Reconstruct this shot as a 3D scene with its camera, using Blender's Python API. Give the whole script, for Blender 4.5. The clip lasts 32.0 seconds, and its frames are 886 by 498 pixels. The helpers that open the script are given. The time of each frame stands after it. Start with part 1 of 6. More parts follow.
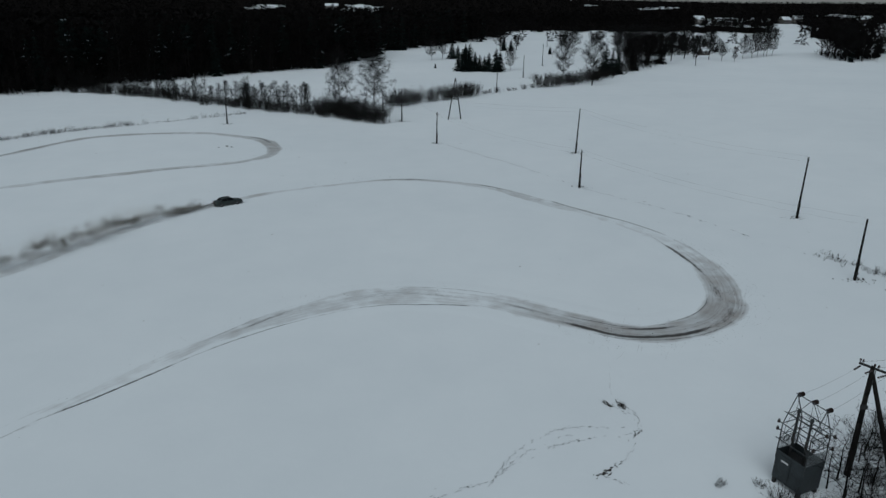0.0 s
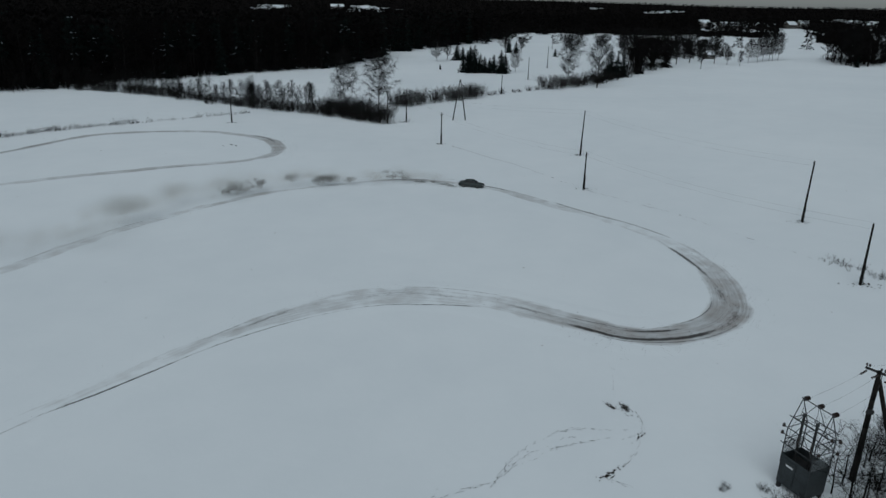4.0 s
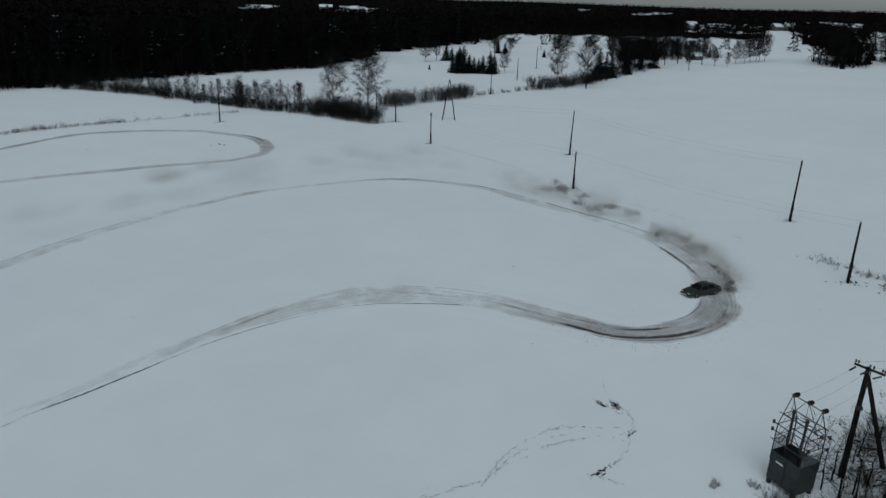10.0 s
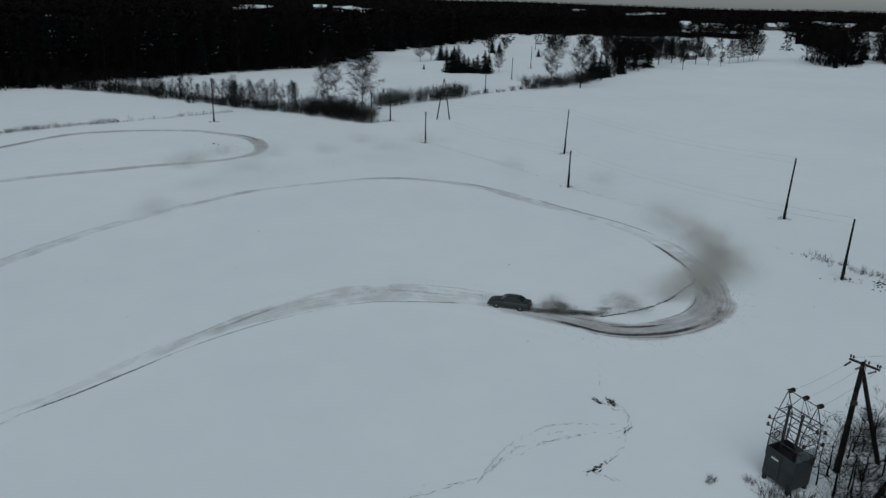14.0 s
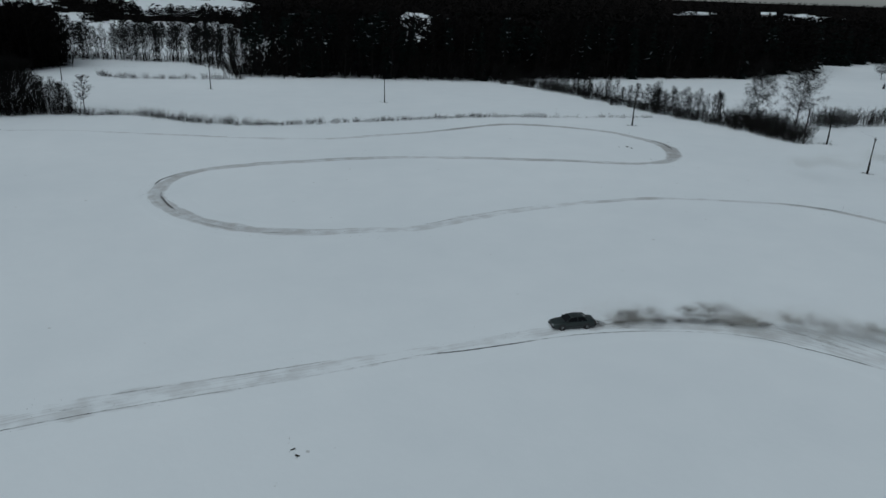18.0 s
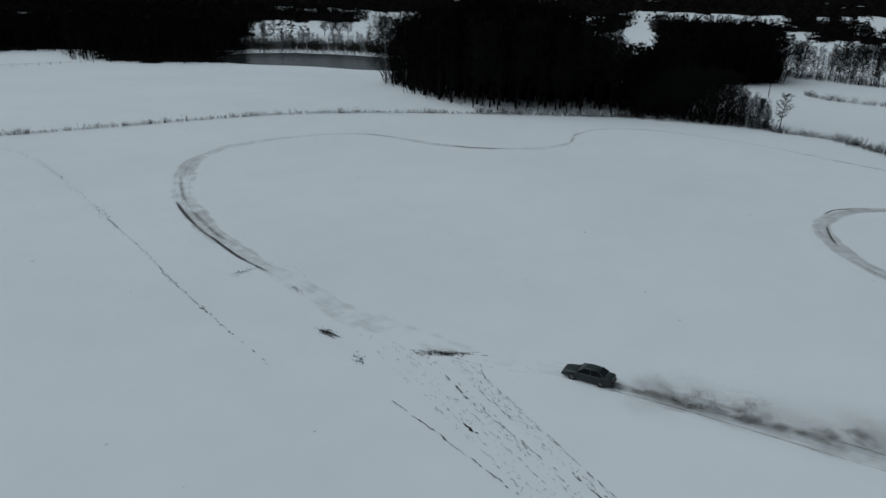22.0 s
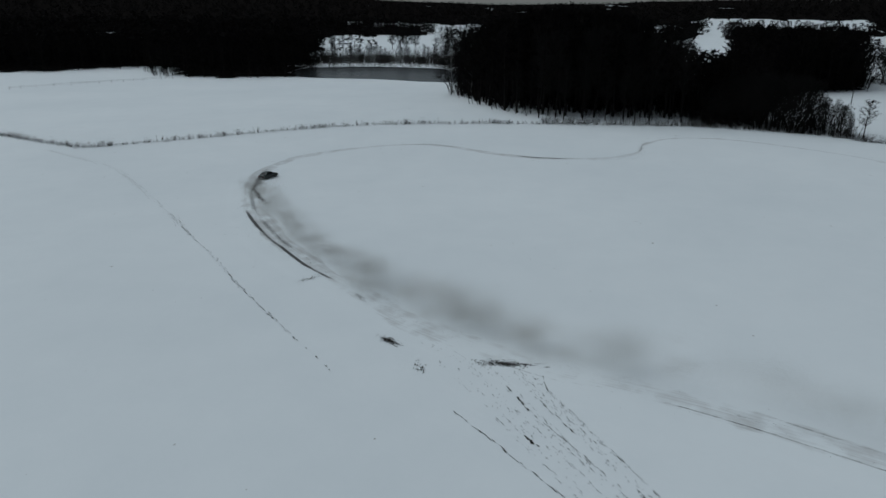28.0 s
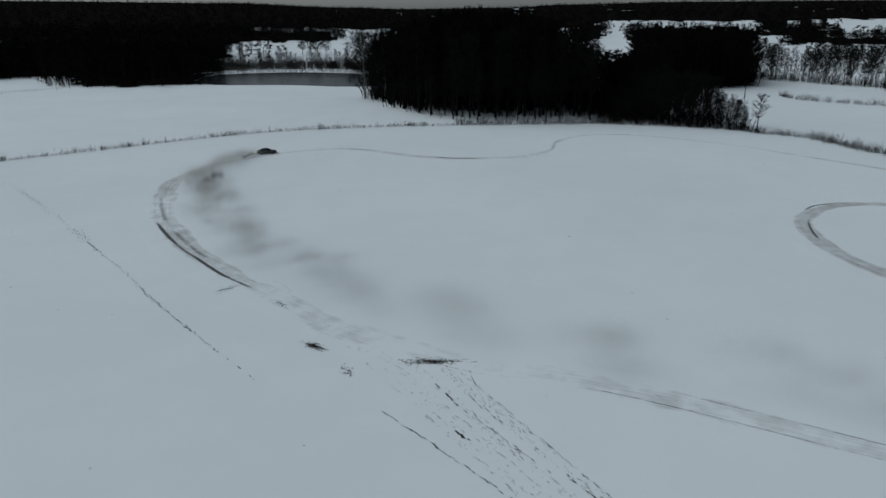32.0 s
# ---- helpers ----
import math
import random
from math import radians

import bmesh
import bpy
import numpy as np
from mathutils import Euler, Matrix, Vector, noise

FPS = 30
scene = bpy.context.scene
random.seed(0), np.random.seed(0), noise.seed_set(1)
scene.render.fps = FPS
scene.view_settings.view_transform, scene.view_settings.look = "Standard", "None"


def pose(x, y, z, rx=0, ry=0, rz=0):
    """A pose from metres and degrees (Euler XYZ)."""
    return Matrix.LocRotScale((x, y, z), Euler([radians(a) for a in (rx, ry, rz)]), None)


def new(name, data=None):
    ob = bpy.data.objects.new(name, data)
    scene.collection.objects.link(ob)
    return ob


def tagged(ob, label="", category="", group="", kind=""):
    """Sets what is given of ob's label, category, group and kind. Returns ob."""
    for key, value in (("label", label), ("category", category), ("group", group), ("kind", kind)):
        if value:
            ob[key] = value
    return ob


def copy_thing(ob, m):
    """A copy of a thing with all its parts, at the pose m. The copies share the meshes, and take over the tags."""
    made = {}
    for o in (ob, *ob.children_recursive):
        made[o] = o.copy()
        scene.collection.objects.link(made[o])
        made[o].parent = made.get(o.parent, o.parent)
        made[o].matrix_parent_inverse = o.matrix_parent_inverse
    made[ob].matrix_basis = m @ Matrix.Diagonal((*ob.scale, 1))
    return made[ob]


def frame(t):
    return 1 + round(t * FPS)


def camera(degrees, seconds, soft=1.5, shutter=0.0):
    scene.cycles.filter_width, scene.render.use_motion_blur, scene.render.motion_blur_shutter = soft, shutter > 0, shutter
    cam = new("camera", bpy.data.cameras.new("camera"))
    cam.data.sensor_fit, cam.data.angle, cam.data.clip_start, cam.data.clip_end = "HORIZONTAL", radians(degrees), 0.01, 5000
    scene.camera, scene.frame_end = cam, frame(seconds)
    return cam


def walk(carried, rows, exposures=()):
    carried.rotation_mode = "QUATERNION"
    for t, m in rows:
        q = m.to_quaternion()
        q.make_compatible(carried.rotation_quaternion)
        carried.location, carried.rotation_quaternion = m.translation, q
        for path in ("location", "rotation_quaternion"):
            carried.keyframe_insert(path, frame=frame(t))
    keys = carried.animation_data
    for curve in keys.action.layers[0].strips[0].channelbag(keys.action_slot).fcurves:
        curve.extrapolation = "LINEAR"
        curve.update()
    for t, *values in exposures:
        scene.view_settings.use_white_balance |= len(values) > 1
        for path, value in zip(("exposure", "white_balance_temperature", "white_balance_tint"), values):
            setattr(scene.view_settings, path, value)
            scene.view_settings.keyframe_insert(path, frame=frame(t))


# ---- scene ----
cam = camera(65.17, 32.0, soft=1.4)
PATH = [
    (0, pose(0.000, 0.000, 28.000, 70.325, -1.006, 1.403)),
    (0.5, pose(-0.086, 0.034, 27.958, 70.335, -0.985, -0.833)),
    (1, pose(-0.123, 0.007, 27.945, 70.356, -1.096, -0.883)),
    (1.5, pose(-0.131, 0.019, 27.916, 70.352, -1.158, -0.937)),
    (2, pose(-0.147, 0.024, 27.853, 70.406, -1.227, 0.159)),
    (2.5, pose(-0.084, 0.052, 27.827, 70.411, -1.346, 1.966)),
    (3, pose(-0.054, 0.122, 27.829, 70.409, -1.329, 1.947)),
    (3.5, pose(-0.064, 0.153, 27.811, 70.422, -1.416, 1.899)),
    (5.5, pose(-0.163, 0.133, 27.736, 70.500, -1.583, 1.620)),
    (6, pose(-0.155, 0.151, 27.730, 70.501, -1.576, 1.553)),
    (6.5, pose(-0.150, 0.172, 27.728, 70.503, -1.587, 1.489)),
    (7, pose(-0.153, 0.181, 27.734, 70.503, -1.597, 1.424)),
    (7.5, pose(-0.158, 0.170, 27.746, 70.503, -1.648, 1.355)),
    (8, pose(-0.162, 0.202, 27.730, 70.503, -1.608, 1.263)),
    (8.5, pose(-0.184, 0.233, 27.656, 70.533, -1.625, 1.162)),
    (9, pose(-0.186, 0.244, 27.604, 70.524, -1.691, 1.086)),
    (9.5, pose(-0.179, 0.234, 27.554, 70.526, -1.729, 1.030)),
    (10, pose(-0.174, 0.264, 27.520, 70.538, -1.752, 0.961)),
    (10.5, pose(-0.161, 0.266, 27.477, 70.546, -1.712, 0.887)),
    (11, pose(-0.173, 0.281, 27.472, 70.526, -1.656, 0.814)),
    (11.5, pose(-0.171, 0.270, 27.450, 70.528, -1.657, 0.752)),
    (12, pose(-0.174, 0.248, 27.412, 70.565, -1.705, 0.683)),
    (12.5, pose(-0.151, 0.247, 27.379, 70.549, -1.664, 0.616)),
    (13, pose(-0.129, 0.276, 27.352, 70.550, -1.648, 0.550)),
    (13.5, pose(-0.146, 0.287, 27.291, 70.565, -1.716, 0.483)),
    (15.5, pose(-0.388, 0.259, 27.313, 70.506, -1.705, 2.456)),
    (16, pose(-0.450, 0.273, 27.293, 70.420, -1.866, 8.217)),
    (16.5, pose(-0.436, 0.363, 27.196, 70.289, -2.037, 16.498)),
    (17, pose(-0.289, 0.497, 27.174, 70.212, -2.072, 20.440)),
    (17.5, pose(-0.306, 0.522, 27.155, 70.125, -1.985, 24.336)),
    (18, pose(-0.335, 0.527, 27.175, 69.919, -2.045, 34.015)),
    (18.5, pose(-0.265, 0.670, 27.198, 69.713, -2.032, 45.194)),
    (19, pose(-0.267, 0.774, 27.242, 69.682, -2.046, 50.158)),
    (19.5, pose(-0.281, 0.742, 27.353, 69.631, -1.883, 55.514)),
    (20, pose(-0.348, 0.676, 27.400, 69.585, -1.871, 62.624)),
    (20.5, pose(-0.422, 0.684, 27.389, 69.530, -1.754, 69.656)),
    (21, pose(-0.492, 0.719, 27.345, 69.510, -1.665, 76.787)),
    (21.5, pose(-0.568, 0.749, 27.307, 69.533, -1.576, 83.899)),
    (22, pose(-0.570, 0.964, 27.295, 69.615, -1.493, 87.141)),
    (22.5, pose(-0.583, 1.005, 27.329, 69.682, -1.319, 87.133)),
    (23, pose(-0.615, 0.996, 27.278, 69.785, -1.174, 87.119)),
    (23.5, pose(-0.665, 0.976, 27.223, 69.868, -1.035, 87.133)),
    (24, pose(-0.680, 0.889, 27.197, 69.953, -0.930, 88.348)),
    (24.5, pose(-0.710, 0.921, 27.175, 70.037, -0.846, 90.774)),
    (25, pose(-0.760, 0.970, 27.145, 70.082, -0.780, 92.315)),
    (25.5, pose(-0.816, 0.999, 27.107, 70.138, -0.708, 92.982)),
    (27.5, pose(-0.886, 1.123, 27.000, 70.417, -0.251, 93.003)),
    (28, pose(-0.880, 1.147, 26.954, 70.482, -0.201, 92.332)),
    (28.5, pose(-0.817, 1.175, 26.899, 70.531, -0.064, 90.139)),
    (29, pose(-0.786, 1.131, 26.856, 70.535, 0.011, 88.447)),
    (29.5, pose(-0.783, 1.098, 26.786, 70.596, 0.091, 88.203)),
    (30, pose(-0.760, 1.114, 26.706, 70.657, 0.079, 88.208)),
    (30.5, pose(-0.757, 1.128, 26.635, 70.733, 0.156, 87.529)),
    (31, pose(-0.736, 1.206, 26.584, 70.739, 0.255, 85.694)),
    (31.5, pose(-0.726, 1.153, 26.588, 70.766, 0.309, 85.283)),
    (32, pose(-0.739, 1.101, 26.581, 70.820, 0.263, 85.280)),
]
walk(cam, PATH, [(0.0, -0.32, 5900, 2), (32.0, -0.32, 5900, 2)])

# world: overcast winter sky and one soft sun behind the cloud
SUN_UP, SUN_WAY = 52.0, 200.0
world = bpy.data.worlds.new("overcast_sky")
scene.world = world
world.use_nodes = True
wn, wl = world.node_tree.nodes, world.node_tree.links
sky = wn.new("ShaderNodeTexSky")
sky.sky_type = "NISHITA"
sky.sun_disc = False
sky.sun_elevation = radians(SUN_UP)
sky.sun_rotation = radians(SUN_WAY)
sky.dust_density = 1.0
sky.air_density = 1.0
cloud = wn.new("ShaderNodeHueSaturation")
cloud.inputs["Saturation"].default_value = 0.28
wl.new(sky.outputs[0], cloud.inputs["Color"])
back = wn["Background"]
back.inputs["Strength"].default_value = 0.05
wl.new(cloud.outputs[0], back.inputs["Color"])
sun = new("sun", bpy.data.lights.new("sun", "SUN"))
sun.data.energy = 1.5
sun.data.angle = radians(70)
sun.data.color = (0.985, 0.99, 0.99)
sun.rotation_euler = Euler((radians(90 - SUN_UP), 0, radians(180 - SUN_WAY)))
sun.location = (0, 0, 120)


# ---------------------------------------------------------------- materials
def material(name, colour, rough=0.8, metal=0.0, shine=0.5):
    m = bpy.data.materials.new(name)
    m.use_nodes = True
    b = m.node_tree.nodes["Principled BSDF"]
    b.inputs["Base Color"].default_value = (*colour, 1)
    b.inputs["Roughness"].default_value = rough
    b.inputs["Metallic"].default_value = metal
    b.inputs["Specular IOR Level"].default_value = shine
    return m


def node(m, kind, **inputs):
    n = m.node_tree.nodes.new(kind)
    for key, value in inputs.items():
        n.inputs[key.replace("_", " ")].default_value = value
    return n


def wire(m, a, out, b, into):
    m.node_tree.links.new(a.outputs[out], b.inputs[into])


def ramp(m, source, out, stops):
    r = m.node_tree.nodes.new("ShaderNodeValToRGB")
    while len(r.color_ramp.elements) < len(stops):
        r.color_ramp.elements.new(0.5)
    for e, (at, c) in zip(r.color_ramp.elements, stops):
        e.position, e.color = at, (*c, 1)
    wire(m, source, out, r, "Fac")
    return r


def grained(name, dark, light, scale, rough=0.85, bump=0.3, metal=0.0, fine=6.0, stretch=None, shine=0.5):
    """A surface with two scales of variation between two colours, and relief."""
    m = material(name, light, rough, metal, shine)
    b = m.node_tree.nodes["Principled BSDF"]
    place = node(m, "ShaderNodeTexCoord")
    source, out = place, "Object"
    if stretch:
        grow = node(m, "ShaderNodeMapping", Scale=stretch)
        wire(m, place, "Object", grow, "Vector")
        source, out = grow, "Vector"
    coarse = node(m, "ShaderNodeTexNoise", Scale=scale, Detail=4.0)
    grain = node(m, "ShaderNodeTexNoise", Scale=scale * fine, Detail=3.0)
    wire(m, source, out, coarse, "Vector")
    wire(m, source, out, grain, "Vector")
    both = node(m, "ShaderNodeMath")
    both.operation = "ADD"
    half = node(m, "ShaderNodeMath")
    half.operation = "MULTIPLY"
    half.inputs[1].default_value = 0.5
    wire(m, coarse, "Fac", both, 0)
    wire(m, grain, "Fac", both, 1)
    wire(m, both, 0, half, 0)
    r = ramp(m, half, 0, [(0.36, dark), (0.64, light)])
    wire(m, r, "Color", b, "Base Color")
    if bump:
        k = node(m, "ShaderNodeBump", Strength=bump, Distance=0.05)
        wire(m, grain, "Fac", k, "Height")
        wire(m, k, "Normal", b, "Normal")
    return m


SNOW_A, SNOW_B = (0.775, 0.808, 0.830), (0.84, 0.868, 0.884)


def snow_nodes(m):
    """Wind-packed snow: broad drifts and fine grain. Returns the colour ramp and the relief."""
    geo = node(m, "ShaderNodeNewGeometry")
    wide = node(m, "ShaderNodeTexNoise", Scale=0.022, Detail=5.0)
    grain = node(m, "ShaderNodeTexNoise", Scale=1.3, Detail=6.0)
    wire(m, geo, "Position", wide, "Vector")
    wire(m, geo, "Position", grain, "Vector")
    patch = node(m, "ShaderNodeTexNoise", Scale=0.17, Detail=6.0, Roughness=0.6)
    wire(m, geo, "Position", patch, "Vector")
    both = node(m, "ShaderNodeMath")
    both.operation = "MULTIPLY_ADD"
    both.inputs[1].default_value = 0.55
    wire(m, patch, "Fac", both, 0)
    wire(m, wide, "Fac", both, 2)
    r = ramp(m, both, 0, [(0.52, SNOW_A), (1.02, SNOW_B)])
    k = node(m, "ShaderNodeBump", Strength=0.25, Distance=0.08)
    wire(m, grain, "Fac", k, "Height")
    return geo, r, k


def snow_material():
    m = material("packed_snow", SNOW_B, 0.75, shine=0.15)
    b = m.node_tree.nodes["Principled BSDF"]
    geo, r, k = snow_nodes(m)
    # thin stubble and bare soil show through as rare small specks
    speck = node(m, "ShaderNodeTexNoise", Scale=0.9, Detail=2.0)
    wire(m, geo, "Position", speck, "Vector")
    rare = ramp(m, speck, "Fac", [(0.77, (0, 0, 0)), (0.80, (1, 1, 1))])
    mix = node(m, "ShaderNodeMix")
    mix.data_type = "RGBA"
    wire(m, rare, "Color", mix, "Factor")
    wire(m, r, "Color", mix, "A")
    mix.inputs["B"].default_value = (0.45, 0.45, 0.44, 1)
    wire(m, mix, "Result", b, "Base Color")
    wire(m, k, "Normal", b, "Normal")
    return m


def track_material():
    """Churned snow and thawed soil, drawn out along the way of the wheels; "soil" says how worn a stretch is."""
    m = material("churned_track", SNOW_B, 0.8, shine=0.15)
    b = m.node_tree.nodes["Principled BSDF"]
    geo, r, k = snow_nodes(m)
    uv = node(m, "ShaderNodeUVMap")
    uv.uv_map = "way"
    worn = node(m, "ShaderNodeAttribute")
    worn.attribute_name = "soil"
    long = node(m, "ShaderNodeMapping", Scale=(0.09, 2.6, 1.0))
    wire(m, uv, "UV", long, "Vector")
    streak = node(m, "ShaderNodeTexNoise", Scale=1.6, Detail=8.0, Roughness=0.68, Distortion=0.3)
    wire(m, long, "Vector", streak, "Vector")
    blot = node(m, "ShaderNodeTexNoise", Scale=0.55, Detail=4.0)
    wire(m, geo, "Position", blot, "Vector")
    add = node(m, "ShaderNodeMath")
    add.operation = "MULTIPLY_ADD"
    add.inputs[1].default_value = 0.62
    wire(m, streak, "Fac", add, 0)
    wire(m, worn, "Fac", add, 2)
    add2 = node(m, "ShaderNodeMath")
    add2.operation = "MULTIPLY_ADD"
    add2.inputs[1].default_value = 0.65
    wire(m, blot, "Fac", add2, 0)
    wire(m, add, 0, add2, 2)
    how = node(m, "ShaderNodeMapRange")
    how.inputs["From Min"].default_value = 0.78
    how.inputs["From Max"].default_value = 1.30
    how.inputs["To Max"].default_value = 0.82
    wire(m, add2, 0, how, "Value")
    soil = ramp(m, blot, "Fac", [(0.3, (0.112, 0.099, 0.090)), (0.7, (0.28, 0.247, 0.226))])
    mix = node(m, "ShaderNodeMix")
    mix.data_type = "RGBA"
    wire(m, how, "Result", mix, "Factor")
    wire(m, r, "Color", mix, "A")
    wire(m, soil, "Color", mix, "B")
    # ruts worn down to black wet soil, crumbling at their edges
    rut = node(m, "ShaderNodeAttribute")
    rut.attribute_name = "rut"
    drawn = node(m, "ShaderNodeMapping", Scale=(1.3, 6.0, 1.0))
    wire(m, uv, "UV", drawn, "Vector")
    crumb = node(m, "ShaderNodeTexNoise", Scale=1.0, Detail=8.0, Roughness=0.78, Distortion=0.4)
    wire(m, drawn, "Vector", crumb, "Vector")
    sum_ = node(m, "ShaderNodeMath")
    sum_.operation = "MULTIPLY_ADD"
    sum_.inputs[1].default_value = 2.2
    wire(m, crumb, "Fac", sum_, 0)
    wire(m, rut, "Fac", sum_, 2)
    deep = node(m, "ShaderNodeMapRange")
    deep.inputs["From Min"].default_value = 1.46
    deep.inputs["From Max"].default_value = 1.98
    deep.inputs["To Max"].default_value = 0.9
    wire(m, sum_, 0, deep, "Value")
    black = ramp(m, crumb, "Fac", [(0.35, (0.012, 0.011, 0.010)), (0.7, (0.040, 0.034, 0.030))])
    mix2 = node(m, "ShaderNodeMix")
    mix2.data_type = "RGBA"
    wire(m, deep, "Result", mix2, "Factor")
    wire(m, mix, "Result", mix2, "A")
    wire(m, black, "Color", mix2, "B")
    wire(m, mix2, "Result", b, "Base Color")
    wire(m, k, "Normal", b, "Normal")
    return m


SNOW = snow_material()
TRACK = track_material()
SOIL = grained("wet_soil", (0.014, 0.013, 0.012), (0.045, 0.040, 0.035), 0.8, 0.9, 0.5, shine=0.04)
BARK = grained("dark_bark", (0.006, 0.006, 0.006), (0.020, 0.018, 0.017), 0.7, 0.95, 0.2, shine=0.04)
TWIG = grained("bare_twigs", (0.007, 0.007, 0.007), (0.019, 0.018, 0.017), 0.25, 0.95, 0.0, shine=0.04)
# Darker copy of the twigs: shade inside the woods put into the colour
SHADED_WOOD = grained("shaded_wood_twigs", (0.003, 0.003, 0.003), (0.011, 0.010, 0.0095), 0.25, 0.95, 0.0, shine=0.02)
BIRCH = grained("birch_bark", (0.05, 0.05, 0.05), (0.30, 0.30, 0.29), 1.6, 0.8, 0.2, shine=0.04)
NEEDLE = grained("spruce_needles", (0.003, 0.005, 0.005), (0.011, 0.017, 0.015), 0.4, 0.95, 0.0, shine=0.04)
SNOWY = grained("snow_on_needles", (0.10, 0.11, 0.12), (0.30, 0.32, 0.34), 0.8, 0.8, 0.0, shine=0.04)
STRAW = grained("dry_grass", (0.025, 0.023, 0.019), (0.085, 0.076, 0.062), 1.5, 0.95, 0.0, shine=0.04)
BRUSH = grained("brown_brush", (0.018, 0.016, 0.014), (0.050, 0.043, 0.038), 0.6, 0.95, 0.0, shine=0.04)
# Near-black colour standing in for shade on the ground under trees
FLOOR_SHADE = grained("forest_floor_shade", (0.004, 0.004, 0.004), (0.014, 0.012, 0.011), 0.12, 1.0, 0.0, shine=0.0)
POLE = grained("tarred_pole_wood", (0.006, 0.006, 0.0055), (0.022, 0.020, 0.018), 1.2, 0.9, 0.4, stretch=(4, 4, 0.3), shine=0.04)
STEEL = grained("weathered_steel", (0.018, 0.020, 0.021), (0.060, 0.065, 0.067), 2.0, 0.7, 0.1, metal=0.3)
NETTING = grained("grey_wire_netting", (0.10, 0.11, 0.115), (0.20, 0.215, 0.22), 2.0, 0.7, 0.0, metal=0.3)
SHEET = grained("grey_painted_sheet", (0.007, 0.010, 0.0115), (0.021, 0.028, 0.031), 1.3, 0.6, 0.15)
IRON = grained("dark_iron", (0.005, 0.005, 0.005), (0.015, 0.015, 0.015), 3.0, 0.7, 0.1)
CERAMIC = material("brown_glazed_ceramic", (0.035, 0.025, 0.022), 0.25)
PAINT = grained("dull_grey_green_car_paint", (0.016, 0.023, 0.022), (0.032, 0.042, 0.040), 1.2, 0.42, 0.02, metal=0.25)
GLASS = material("dark_car_glass", (0.006, 0.007, 0.008), 0.2, shine=0.18)
RUBBER = grained("tyre_rubber", (0.012, 0.012, 0.012), (0.04, 0.04, 0.04), 3.0, 0.9, 0.2)
RIM = material("dull_alloy", (0.32, 0.33, 0.33), 0.4, 0.8)
TRIM = material("black_plastic_trim", (0.016, 0.016, 0.017), 0.6)
LAMP = material("clear_lamp_glass", (0.28, 0.30, 0.31), 0.15)
RED = material("red_lamp_glass", (0.20, 0.012, 0.010), 0.2)
PLATE = material("white_plate", (0.6, 0.6, 0.6), 0.5)
SPRAY = grained("thrown_soil", (0.065, 0.062, 0.056), (0.15, 0.144, 0.132), 0.5, 1.0, 0.0, shine=0.04)
SMOKE = grained("brown_soil_spray", (0.125, 0.118, 0.105), (0.26, 0.248, 0.225), 0.5, 1.0, 0.0, shine=0.04)
DUST = grained("soil_dust", (0.44, 0.424, 0.392), (0.60, 0.584, 0.548), 0.5, 1.0, 0.0, shine=0.04)
HAZE = grained("thin_snow_dust", (0.42, 0.422, 0.405), (0.56, 0.562, 0.545), 0.5, 1.0, 0.0, shine=0.04)
WATER = grained("dark_pond_water", (0.010, 0.012, 0.014), (0.026, 0.030, 0.032), 0.05, 0.22, 0.02, shine=0.10)
WALL = grained("pale_house_wall", (0.16, 0.15, 0.14), (0.34, 0.32, 0.30), 0.4, 0.9, 0.1)
WOODWALL = grained("dark_board_wall", (0.03, 0.028, 0.026), (0.08, 0.07, 0.06), 0.6, 0.9, 0.1)
ROOF = grained("snowy_roof", (0.62, 0.66, 0.69), (0.80, 0.83, 0.85), 0.2, 0.8, 0.1)
PANE = material("window_pane", (0.02, 0.025, 0.03), 0.08)


# ---------------------------------------------------------------- terrain
def smooth(a, b, v):
    v = min(1.0, max(0.0, (v - a) / (b - a)))
    return v * v * (3 - 2 * v)


def hill(x, y, cx, cy, rx, ry, h):
    u, v = (x - cx) / rx, (y - cy) / ry
    return h * math.exp(-u * u - v * v)


# how high the wooded hills along the horizon stand, by bearing
HILLS = ((-180, 40), (-40, 40), (-29, 38), (-20, 33), (-12, 36), (-3, 42), (6, 50), (30, 54), (60, 54), (68, 53), (76, 45), (80, 34), (88, 29), (93, 38), (102, 58), (116, 66), (180, 60))


def height(x, y):
    """The lie of the land: a field that falls gently to the west, low swells, wooded hills far off."""
    r = math.hypot(x, y)
    z = 8.0 * math.tanh(0.0244 * x / 8.0)
    z += 0.25 * math.sin(x / 23.0 + 0.6) * math.sin(y / 29.0) * smooth(40, 120, r)
    z += hill(x, y, -215.0, -25.0, 60.0, 110.0, 2.6)
    z += hill(x, y, -205.0, 215.0, 70.0, 60.0, 2.0)
    z += hill(x, y, -425.0, -45.0, 35.0, 70.0, 1.3)
    if r > 500.0:
        a = math.degrees(math.atan2(-x, y))
        for (a0, h0), (a1, h1) in zip(HILLS, HILLS[1:]):
            if a0 <= a <= a1:
                z += smooth(900.0, 3300.0, r) * (h0 + (h1 - h0) * smooth(a0, a1, a))
                break
        z += smooth(500.0, 1500.0, r) * (1 - smooth(1600.0, 2600.0, r)) * 3.0 * math.sin(x / 260.0 + 1.0) * math.sin(y / 310.0)
    return z


def on(x, y, up=0.0):
    return Vector((x, y, height(x, y) + up))


